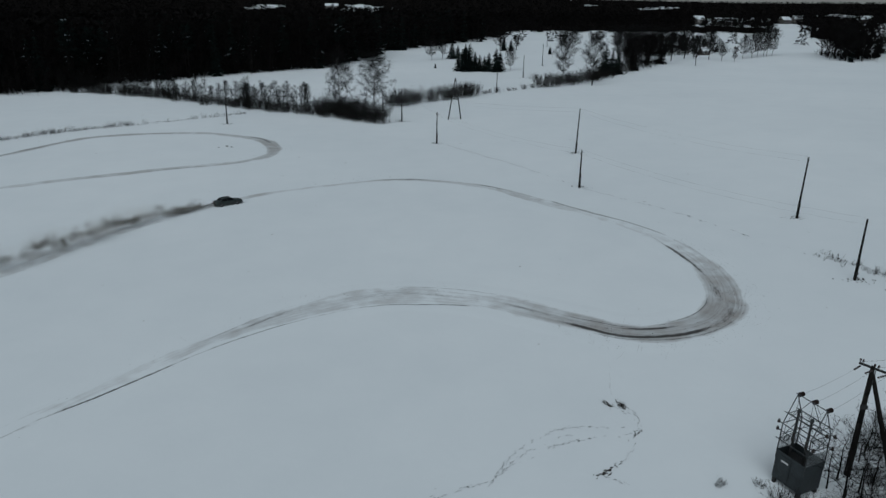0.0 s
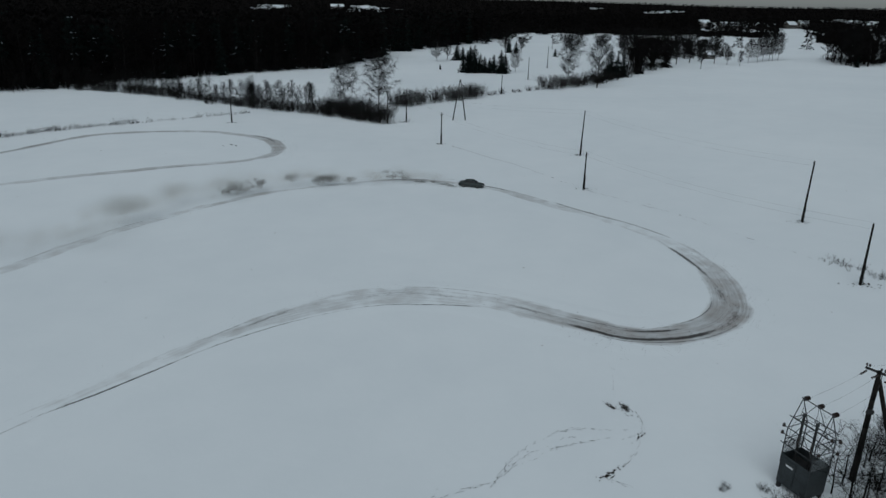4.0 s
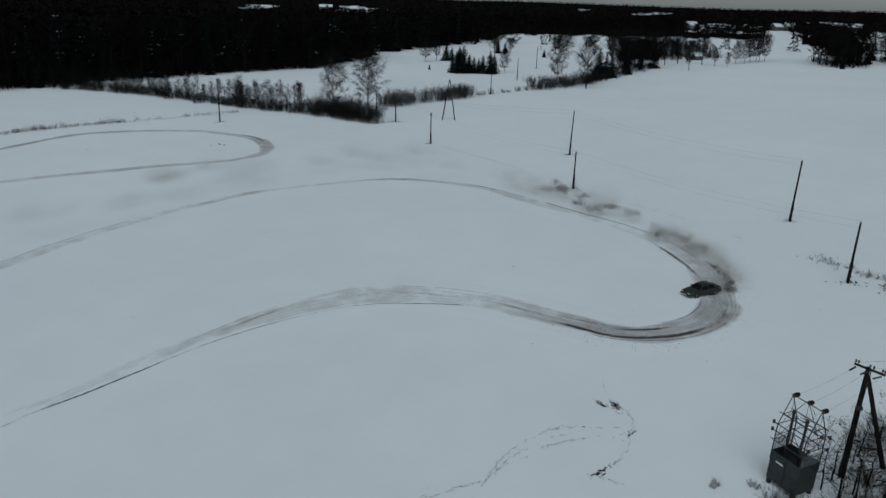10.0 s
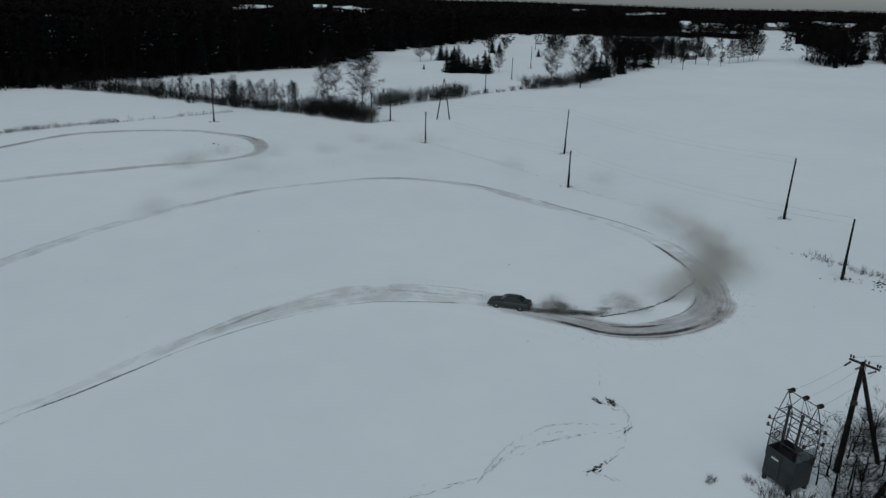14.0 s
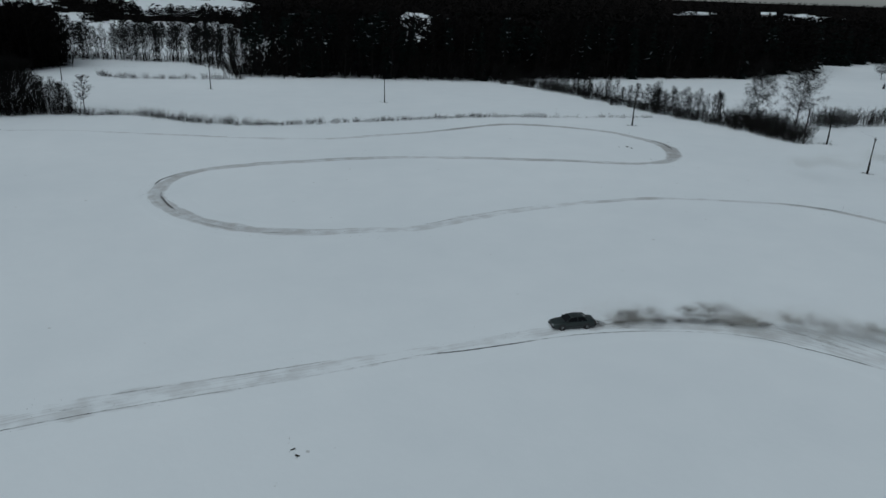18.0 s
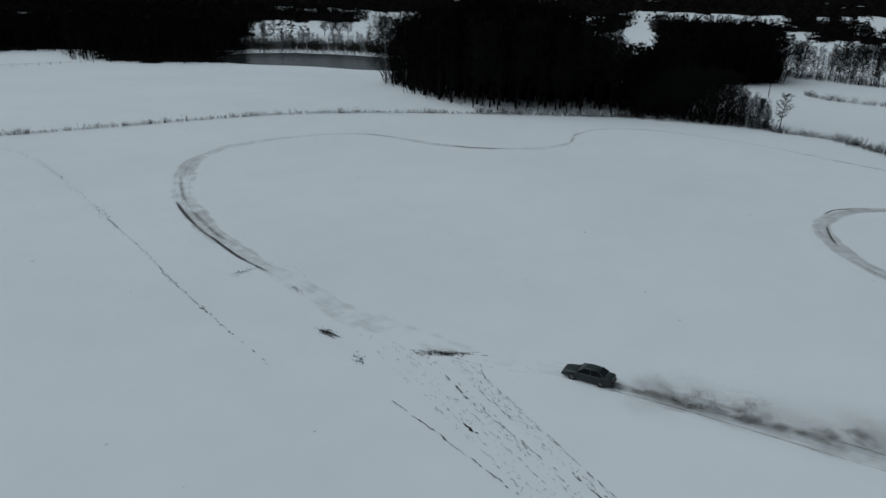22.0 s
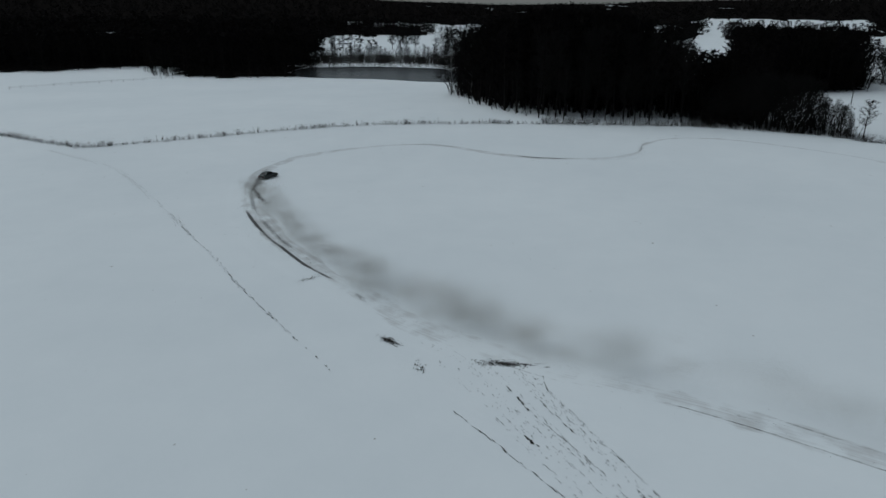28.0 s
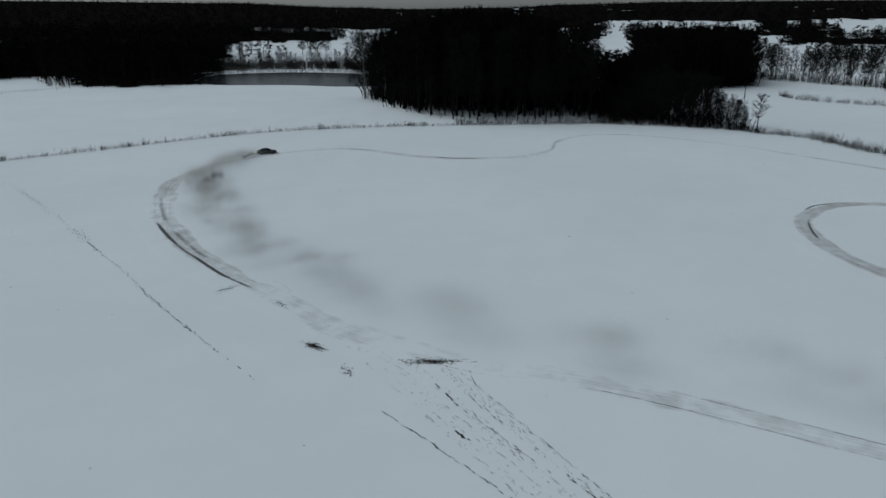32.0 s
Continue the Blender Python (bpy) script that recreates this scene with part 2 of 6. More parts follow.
def tri_mesh(name, verts, faces, mats, which=None):
    """A mesh of triangles from arrays."""
    me = bpy.data.meshes.new(name)
    verts, faces = np.asarray(verts, np.float32), np.asarray(faces, np.int32)
    me.vertices.add(len(verts))
    me.vertices.foreach_set("co", verts.ravel())
    me.loops.add(faces.size)
    me.loops.foreach_set("vertex_index", faces.ravel())
    me.polygons.add(len(faces))
    me.polygons.foreach_set("loop_start", np.arange(0, faces.size, faces.shape[1], dtype=np.int32))
    for m in mats:
        me.materials.append(m)
    if which is not None:
        me.polygons.foreach_set("material_index", np.asarray(which, np.int32))
    me.update(calc_edges=True)
    return me


def build_ground():
    radii = [0.0] + [3.0 * 1.055 ** n for n in range(0, 134)]
    around = 360
    verts, faces = [(0, 0, height(0, 0))], []
    for r in radii[1:]:
        for a in range(around):
            w = 2 * math.pi * a / around
            x, y = r * math.sin(w), r * math.cos(w)
            verts.append((x, y, height(x, y)))
    for a in range(around):
        faces.append((0, 1 + (a + 1) % around, 1 + a))
    for n in range(len(radii) - 2):
        p, q = 1 + n * around, 1 + (n + 1) * around
        for a in range(around):
            b = (a + 1) % around
            faces += [(p + a, p + b, q + a), (p + b, q + b, q + a)]
    me = tri_mesh("ground", verts, faces, [SNOW])
    me.polygons.foreach_set("use_smooth", np.ones(len(faces), bool))
    return tagged(new("ground", me), "rolling snow-covered farm fields", "ground", kind="structure")


ground = build_ground()


def spline(points, step=1.0, closed=False):
    """Even points along a smooth line through the given ones."""
    p = [np.array(q, float) for q in points]
    n, out = len(p), []
    for i in range(n if closed else n - 1):
        a, b = p[i], p[(i + 1) % n]
        before = p[i - 1] if closed or i else a
        after = p[(i + 2) % n] if closed or i + 2 < n else b
        many = max(2, int(np.linalg.norm(b - a) / step))
        for k in range(many):
            t = k / many
            out.append(0.5 * (2 * a + (b - before) * t + (2 * before - 5 * a + 4 * b - after) * t * t + (3 * a - before - 3 * b + after) * t ** 3))
    if not closed:
        out.append(p[-1])
    return out


NEAR_LEG = [(-50.2, 70.2), (-44.2, 83.9), (-35.0, 97.6), (-26.1, 106.0), (-10.4, 112.3), (3.0, 109.0), (15.5, 96.1), (24.2, 85.1), (27.7, 75.8), (27.7, 67.3), (25.7, 61.0), (21.7, 57.4), (16.4, 56.2), (10.4, 59.0), (2.6, 63.2), (-6.0, 64.4), (-13.4, 61.4), (-19.2, 56.9), (-24.4, 51.0), (-34.1, 36.3), (-44.8, 20.3), (-50.5, 9.3), (-55.2, 3.1), (-61.8, -4.8), (-70.1, -11.9), (-78.0, -19.0), (-88.2, -26.0), (-101.9, -32.4), (-118.9, -36.8)]
FAR_LEG = [(-132.7, -36.5), (-143.4, -30.2), (-151.5, -17.6), (-152.8, -6.4), (-146.2, 4.0), (-140.6, 15.1), (-141.5, 29.4), (-148.5, 36.9), (-158.8, 41.0), (-166.3, 50.1), (-164.4, 64.3), (-149.8, 80.1), (-131.2, 90.7), (-107.2, 105.1), (-97.4, 117.8), (-89.3, 133.0), (-82.1, 149.5), (-69.7, 155.3), (-54.7, 154.6), (-42.4, 147.1), (-36.6, 135.7), (-39.6, 126.3), (-53.0, 119.1), (-71.2, 108.7), (-82.9, 99.0), (-94.4, 82.9), (-97.1, 72.0), (-92.8, 62.0), (-85.3, 57.6), (-77.5, 55.6), (-67.9, 56.3), (-60.9, 59.9), (-55.7, 64.6)]
CIRCUIT = spline(NEAR_LEG + FAR_LEG, 1.0, closed=True)


def along(line, n):
    a, b = line[n - 1], line[(n + 1) % len(line)]
    d = (b - a) / max(1e-6, np.linalg.norm(b - a))
    return d, np.array([-d[1], d[0]])


def bend_at(line, n, reach=6):
    """How sharply the line turns, in radians over the reach."""
    a, b = along(line, (n - reach) % len(line))[0], along(line, (n + reach) % len(line))[0]
    return math.atan2(a[0] * b[1] - a[1] * b[0], float(a @ b))


# where the wheels have dug deepest: x, y, reach, amount
DUG = ((16.5, 56.2, 5.5, 0.42), (27.0, 66.0, 5.0, 0.30), (-8.0, 112.4, 8.0, 0.2), (-90.0, -26.8, 8.5, 0.42), (-143.0, 32.0, 5.0, 0.35), (-152.0, -6.0, 6.0, 0.2), (-80.0, -20.5, 4.0, 0.15), (-92.0, 64.0, 9.0, 0.2), (-37.0, 135.0, 8.0, 0.25))


def wander(count, reach, seed):
    """Smooth random values round 0, about 1 in size, closed into a ring."""
    g = np.random.RandomState(seed)
    many = max(4, int(count / (2 * reach)))
    knots = g.normal(0, 1, many)
    u = np.arange(count) / count * many
    i, f = u.astype(int) % many, u % 1.0
    f = f * f * (3 - 2 * f)
    return knots[i] * (1 - f) + knots[(i + 1) % many] * f


# how the track is worn: metres along the circuit, its two edges across the way, how much soil lies bare
WORN = ((0, -1.5, 1.5, 0.35), (34, -0.7, 1.0, 0.28), (50, -0.8, 1.0, 0.40), (60, -0.6, 1.3, 0.55), (75, -0.7, 1.4, 0.38), (90, -1.1, 1.5, 0.22), (104, -1.4, 1.6, 0.26), (112, -1.8, 1.4, 0.50), (120, -2.0, 1.7, 0.80), (125, -2.0, 2.1, 0.85), (130, -2.0, 2.1, 0.75),
        (135, -1.5, 1.8, 0.95), (141, -1.8, 1.6, 0.75), (148, -2.0, 1.7, 0.45), (156, -2.2, 2.5, 0.36), (164, -2.4, 2.1, 0.48), (170, -1.3, 2.0, 0.62), (177, -0.3, 1.9, 0.36), (185, -0.5, 1.8, 0.26), (200, -1.2, 1.5, 0.22), (215, -1.6, 1.3, 0.28), (225, -2.0, 0.9, 0.28),
        (231, -1.2, 1.9, 0.26), (241, -1.2, 3.2, 0.26), (248, -1.6, 2.6, 0.26), (255, -1.4, 1.8, 0.24), (262, -1.2, 1.0, 0.26), (270, -2.0, 0.8, 0.38), (280, -2.5, 1.0, 0.36), (290, -2.5, 1.3, 0.42), (302, -2.4, 1.8, 0.46), (315, -1.6, 1.6, 0.5), (340, -1.2, 1.3, 0.32), (355, -1.2, 1.2, 0.35),
        (382, -1.3, 1.5, 0.55), (400, -1.0, 1.0, 0.25), (412, -1.0, 1.0, 0.40), (447, -0.9, 1.0, 0.28), (497, -1.0, 1.1, 0.32), (530, -1.1, 1.2, 0.48), (560, -1.3, 1.4, 0.85), (575, -1.2, 1.3, 0.6), (590, -1.1, 1.3, 0.45), (603, -1.7, 1.8, 0.7), (628, -1.2, 1.3, 0.55), (664, -1.2, 1.3, 0.5),
        (684, -1.6, 1.6, 0.6), (704, -2.6, 0.6, 0.6), (713, -2.0, 1.2, 0.55), (731, -1.6, 1.5, 0.55), (745, -1.4, 1.4, 0.42), (760, -1.5, 1.5, 0.35))
# ruts: width, depth, then metres along the circuit and place across the way
RUTS = ((0.11, 0.80, (150, 1.5), (156, 2.4), (163, 2.05), (175, 1.9), (183, 1.8), (187, 1.5), (191, 0.8)), (0.13, 0.42, (163, -2.3), (170, -1.1), (176, 0.0), (185, -0.3), (192, -0.9)), (0.32, 0.40, (166, -0.9), (170, -0.2), (176, 0.6)),
        (0.10, 0.45, (148, -1.9), (155, -2.1), (161, -1.9)), (0.5, 0.28, (150, 0.2), (158, -0.6), (166, 0.2)), (0.10, 0.75, (86, 1.1), (93, 0.8), (97, 1.2), (105, 1.25)), (0.14, 0.55, (106, 1.3), (113, 0.8), (119, 0.55)), (0.16, 0.34, (86, -0.9), (99, -0.72), (103, -0.65), (108, -1.1)),
        (0.26, 0.62, (106, -1.1), (111, -1.37), (116, -1.2), (122, -0.85)), (0.55, 0.72, (118, -1.0), (121, -0.7), (124, -0.3)), (0.6, 0.42, (121, 0.2), (126, 0.9), (131, 1.0)), (0.32, 0.95, (129, 0.9), (134, 0.9), (137, 1.05), (142, 0.8)), (0.24, 0.72, (131, -0.8), (135, -0.7), (138, -0.5)),
        (0.09, 0.55, (126, 1.6), (133, 1.55), (140, 1.5)), (0.09, 0.55, (122, -1.7), (128, -1.7), (131, -1.65), (136, -0.95), (143, -0.6)), (0.4, 0.42, (136, 0.2), (142, 0.0), (149, -0.3)), (0.10, 0.42, (30, 0.6), (42, 0.1), (50, 0.5), (56, 0.5)), (0.26, 0.85, (53, 0.5), (58, 0.7), (64, 1.0)),
        (0.20, 0.72, (69, 0.85), (78, 1.0)), (0.16, 0.80, (84, 1.4), (89, 1.1), (96, 1.4)), (0.12, 0.40, (0, -1.1), (20, -0.7), (34, -0.6)), (0.12, 0.45, (0, 1.0), (20, 0.9), (34, 0.7)), (0.26, 0.90, (257, 0.85), (263, 0.8), (270, 0.3), (278, 0.4), (290, 0.7)), (0.5, 0.42, (268, -0.6), (280, -0.9), (296, -0.4), (306, 0.2)),
        (0.09, 0.62, (224, 0.3), (228, 1.4), (235, 1.8)), (0.10, 0.50, (190, 0.9), (205, 0.9), (221, 0.5)), (0.11, 0.48, (193, -0.9), (210, -1.3), (223, -1.9)), (0.2, 0.34, (203, -0.2), (217, -0.4)), (0.3, 0.40, (308, 0.0), (330, 0.4), (345, 0.2)), (0.26, 0.62, (346, 0.2), (352, 0.0), (366, 0.3)),
        (0.34, 0.75, (378, 0.5), (384, 0.3), (389, 0.2)), (0.20, 0.55, (406, 0.0), (414, 0.2), (420, 0.1)), (0.2, 0.36, (425, 0.4), (470, -0.3), (500, 0.2)), (0.30, 0.62, (538, 0.3), (552, 0.5), (564, 0.3)), (0.2, 0.40, (566, -0.4), (590, -0.3)), (0.45, 0.70, (596, 0.8), (602, 0.9), (608, 0.4)),
        (0.24, 0.45, (610, 0.2), (640, 0.4), (668, -0.2)), (0.26, 0.62, (702, -2.2), (708, -2.3), (712, -1.4)), (0.22, 0.60, (714, 0.6), (718, 0.3), (726, 0.2)), (0.12, 0.55, (729, -0.5), (745, -0.4)), (0.10, 0.50, (726, 0.9), (750, 0.8)), (0.12, 0.55, (670, -0.9), (690, -1.2), (700, -1.8)))


def build_track():
    fine = spline([tuple(p) for p in CIRCUIT[::4]], 0.5, closed=True)
    n, half, reach = len(fine), 85, 4.2
    turns = np.array([bend_at(fine, i, 12) for i in range(n)])
    at = np.arange(n) / n * len(CIRCUIT)
    ks = [w[0] for w in WORN]
    jag = 0.20 * wander(n, 5, 61) + 0.12 * wander(n, 2.5, 62)
    low_edge = np.interp(at, ks, [w[1] for w in WORN]) + jag
    high_edge = np.interp(at, ks, [w[2] for w in WORN]) + 0.20 * wander(n, 6, 63) + 0.12 * wander(n, 2.5, 64)
    bare = np.interp(at, ks, [w[3] for w in WORN]) + 0.10 * wander(n, 16, 5) + 0.06 * wander(n, 6, 6)
    off = np.linspace(-reach, reach, half)[None, :]
    sharp = np.minimum(1.0, np.abs(turns) / 0.9)[:, None]
    inner = np.minimum(off - low_edge[:, None], high_edge[:, None] - off)
    wide_part = np.clip((high_edge - low_edge)[:, None] - 3.0, 0, 1)
    soft = 0.35 + 0.55 * np.maximum(sharp, wide_part)
    cover = np.clip(0.5 + inner / (2 * soft), 0, 1)
    cover = cover * cover * (3 - 2 * cover)
    soil = -0.28 + cover * (0.36 + 0.52 * bare[:, None])
    rut = np.full((n, half), 0.0)
    for j, (wide, deep, *way) in enumerate(RUTS):
        line = np.interp(at, [w[0] for w in way], [w[1] for w in way]) + 0.05 * wander(n, 9, 300 + j)
        gone = np.minimum(np.clip((at - way[0][0]) / 3.0 + 0.3, 0, 1), np.clip((way[-1][0] - at) / 3.0 + 0.3, 0, 1)) * ((at > way[0][0] - 1) & (at < way[-1][0] + 1))
        broken = np.clip(0.85 + 0.28 * wander(n, 4, 400 + j) + 0.18 * wander(n, 13, 500 + j), 0.25, 1.15)
        rut = np.maximum(rut, (1.4 * deep * gone * broken)[:, None] * np.exp(-((off - line[:, None]) / wide) ** 2))
    rim = np.abs(off) > 0.985 * reach
    soil, rut = soil - 0.7 * rim, rut - 0.7 * rim
    verts, uvs = [], []
    for i in range(n):
        c, side = fine[i], along(fine, i)[1]
        for k in range(half):
            x, y = c + side * off[0, k]
            verts.append((x, y, height(x, y) - 0.012 + 0.044 * min(1.0, (reach - abs(off[0, k])) / 1.2) - 0.02 * max(0.0, min(1.0, rut[i, k]))))
            uvs.append((0.5 * i, off[0, k]))
    a = (np.arange(n)[:, None] * half + np.arange(half - 1)[None, :]).ravel()
    b = (((np.arange(n) + 1) % n)[:, None] * half + np.arange(half - 1)[None, :]).ravel()
    faces = np.stack((a, b, b + 1, a + 1), axis=1)
    me = tri_mesh("dirt_track", verts, faces, [TRACK])
    layer = me.uv_layers.new(name="way")
    layer.data.foreach_set("uv", np.array(uvs, np.float32)[faces.ravel()].ravel())
    me.attributes.new("soil", "FLOAT", "POINT").data.foreach_set("value", soil.astype(np.float32).ravel())
    me.attributes.new("rut", "FLOAT", "POINT").data.foreach_set("value", rut.astype(np.float32).ravel())
    me.polygons.foreach_set("use_smooth", np.ones(len(faces), bool))
    return tagged(new("dirt_track", me), "winding car track of churned brown snow and soil", "track", kind="structure")


build_track()


FRESH = ((10.3, [(26.6, 68.6), (25.9, 67.2), (24.8, 66.1)]), (10.8, [(24.9, 66.3), (23.9, 64.9), (22.8, 63.6)]), (11.3, [(22.9, 63.7), (21.8, 62.6), (20.6, 61.8)]), (11.9, [(20.2, 61.5), (18.9, 60.6), (17.4, 60.0)]), (12.5, [(17.0, 59.8), (15.8, 59.3), (14.6, 58.9)]))


class Strips:
    """Thin uneven marks pressed or torn into the snow, joined into one mesh."""

    def __init__(self):
        self.verts, self.faces = [], []

    def line(self, points, width, up=0.02):
        first = len(self.verts)
        n = len(points)
        for i, p in enumerate(points):
            d = points[min(i + 1, n - 1)] - points[max(i - 1, 0)]
            d = d / max(1e-6, np.linalg.norm(d))
            side = np.array([-d[1], d[0]])
            taper = math.sin(math.pi * (i + 0.15) / (n - 0.7)) if n > 2 else 1.0
            w = width * max(0.12, taper) * random.uniform(0.45, 1.15)
            off = side * random.uniform(-0.3, 0.3) * width
            for s in (-0.5, 0.0, 0.5):
                x, y = p + off + side * w * s
                self.verts.append((x, y, height(x, y) + up + (0.03 if s == 0 else 0.0)))
            if i:
                a = first + (i - 1) * 3
                self.faces += [(a, a + 3, a + 4, a + 1), (a + 1, a + 4, a + 5, a + 2)]

    def dash(self, p, d, long, wide):
        """A short scratch in the snow, pointed at both ends."""
        x, y = p
        c, s = d[0] * long * 0.5, d[1] * long * 0.5
        u, v = -d[1] * wide * 0.5, d[0] * wide * 0.5
        z, first = height(x, y), len(self.verts)
        self.verts += [(x - c, y - s, z + 0.040), (x + u, y + v, z + 0.042), (x + c, y + s, z + 0.040), (x - u, y - v, z + 0.042), (x, y, z + 0.055)]
        self.faces += [(first + k, first + (k + 1) % 4, first + 4, first + 4) for k in range(4)]

    def clod(self, x, y, r):
        first = len(self.verts)
        z = height(x, y)
        many = 5
        for k in range(many):
            w = 2 * math.pi * k / many + random.uniform(-0.4, 0.4)
            q = r * random.uniform(0.5, 1.2)
            self.verts.append((x + q * math.cos(w), y + q * math.sin(w), z + 0.036))
        self.verts.append((x, y, z + 0.036 + r * 0.5))
        self.faces += [(first + k, first + (k + 1) % many, first + many, first + many) for k in range(many)]

    def done(self, name, mat, label, category):
        me = bpy.data.meshes.new(name)
        me.from_pydata([tuple(v) for v in self.verts], [], [f if f[2] != f[3] else f[:3] for f in self.faces])
        me.materials.append(mat)
        return tagged(new(name, me), label, category, kind="stuff")


def build_marks():
    random.seed(11)
    s = Strips()
    n = len(CIRCUIT)
    for i in range(0, n):
        sharp = min(1.0, abs(bend_at(CIRCUIT, i)) / 0.9)
        for _ in range(int(1 + 46 * sharp * random.random())):
            x, y = CIRCUIT[i] + along(CIRCUIT, i)[1] * random.gauss(-math.copysign(2.3, bend_at(CIRCUIT, i)) * sharp, 1.2) + np.random.uniform(-0.5, 0.5, 2)
            s.clod(x, y, random.uniform(0.010, 0.034))
    # the deepest places: soil laid bare in short dark streaks
    for a, b, reach, amount in DUG:
        mid = min(range(n), key=lambda k: (CIRCUIT[k][0] - a) ** 2 + (CIRCUIT[k][1] - b) ** 2)
        turn = bend_at(CIRCUIT, mid)
        for _ in range(int(500 * amount)):
            j = int(mid + random.gauss(0, 0.7) * reach) % n
            x, y = CIRCUIT[j] + along(CIRCUIT, j)[1] * random.gauss(-math.copysign(0.8, turn), 1.5) + np.random.uniform(-0.5, 0.5, 2)
            s.clod(x, y, random.uniform(0.02, 0.055))
    # a fan of old wheel marks that leaves the circuit: scratches drawn out along it
    a0, a1, b0, b1 = np.array((-50.0, 6.6)), np.array((-27.0, 16.6)), np.array((-57.0, -4.0)), np.array((-31.0, 9.9))
    lanes = [random.random() for _ in range(34)]
    for _ in range(950):
        v, u = min(1.0, max(0.0, random.choice(lanes) + random.gauss(0, 0.012))), random.random()
        near_edge, far_edge = a0 + (b0 - a0) * v, a1 + (b1 - a1) * v
        d = (far_edge - near_edge) / np.linalg.norm(far_edge - near_edge)
        if v > 0.72 and u < 0.5 and random.random() < 0.5:
            continue
        s.dash(near_edge + (far_edge - near_edge) * u, d, random.choice((0.08, 0.12, 0.18, 0.3, 0.6)) * random.uniform(0.7, 1.3), random.uniform(0.012, 0.034))
    for base, top, wide, share in (((-44.5, 0.3), (-34.9, 7.3), 0.065, 0.7), ((-34.9, 7.3), (-29.0, 11.6), 0.07, 0.6), ((-48.0, 4.4), (-44.6, 5.8), 0.13, 0.8), ((-44.5, 6.0), (-36.0, 10.8), 0.05, 0.6), ((-49.5, 5.2), (-41.6, 8.8), 0.05, 0.6), ((-41.4, 5.2), (-40.2, 6.2), 0.22, 1.0), ((-36.0, 11.6), (-28.0, 15.6), 0.07, 0.7), ((-50.6, 7.2), (-47.4, 7.4), 0.06, 0.7)):
        p, q = np.array(base), np.array(top)
        d = (q - p) / np.linalg.norm(q - p)
        for k in range(int(np.linalg.norm(q - p) / 0.3)):
            if random.random() < share:
                s.dash(p + d * (0.3 * k + random.uniform(-0.1, 0.1)) + np.random.normal(0, 0.05, 2), d, random.uniform(0.3, 0.8), wide * random.uniform(0.5, 1.3))
    # a single far line of steps in the snow
    walk_line = spline([(-143.0, -88.0), (-137.0, -79.3), (-128.0, -67.0), (-107.5, -50.6), (-85.3, -34.8), (-75.9, -28.1), (-68.7, -23.5), (-56.1, -14.3), (-49.6, -9.5)], 0.45)
    for k in range(0, len(walk_line) - 3):
        d = walk_line[k + 1] - walk_line[k]
        d = d / np.linalg.norm(d)
        many = 1 + 2 * (math.sin(k / 11.0) > 0.2)
        for _ in range(many):
            if random.random() < 0.75:
                s.dash(walk_line[k] + np.random.normal(0, 0.10 if walk_line[k][0] > -90 else 0.30, 2), d, random.uniform(0.2, 0.7), random.uniform(0.03, 0.11))
    for curve in ([(-69.5, -17.1), (-71.5, -15.6), (-73.0, -13.4), (-72.3, -11.1), (-69.7, -9.7)], [(-70.3, -17.4), (-72.4, -15.9), (-73.6, -13.6)], [(-27.4, 26.0), (-29.8, 27.6)]):
        line = spline(curve, 0.3)
        for k in range(len(line)):
            for _ in range(random.randint(0, 3)):
                s.clod(*(line[k] + np.random.normal(0, 0.16, 2)), random.uniform(0.02, 0.055) if line[0][0] < -60 else random.uniform(0.015, 0.03))
    # torn patches of soil and stubble
    for x, y, rx, ry, turn, many in ((-56.0, -5.8, 1.3, 0.5, 0.9, 60), (-52.1, 4.2, 2.3, 0.6, 1.5, 150), (-51.0, -2.6, 1.4, 0.5, 0.3, 14), (-71.0, -16.2, 2.0, 0.6, 2.4, 18), (-66.0, -10.0, 1.6, 0.35, 0.6, 10),
                                     (11.5, 44.5, 0.7, 0.3, 2.2, 12), (12.5, 44.3, 0.6, 0.4, 1.7, 22), (12.9, 40.9, 0.8, 0.25, 0.9, 6), (9.9, 36.7, 1.0, 0.18, 0.7, 16)):
        c, w = math.cos(turn), math.sin(turn)
        for _ in range(many * 4):
            u, v = random.gauss(0, 0.42) * rx, random.gauss(0, 0.42) * ry
            s.clod(x + u * c - v * w, y + u * w + v * c, random.uniform(0.025, 0.085))
        for _ in range(many // 9):
            u, v = random.gauss(0, 0.6) * rx, random.gauss(0, 0.6) * ry
            p = np.array((x + u * c - v * w, y + u * w + v * c))
            s.line([p + np.array((c, w)) * 0.25 * k for k in range(3)], random.uniform(0.03, 0.09))
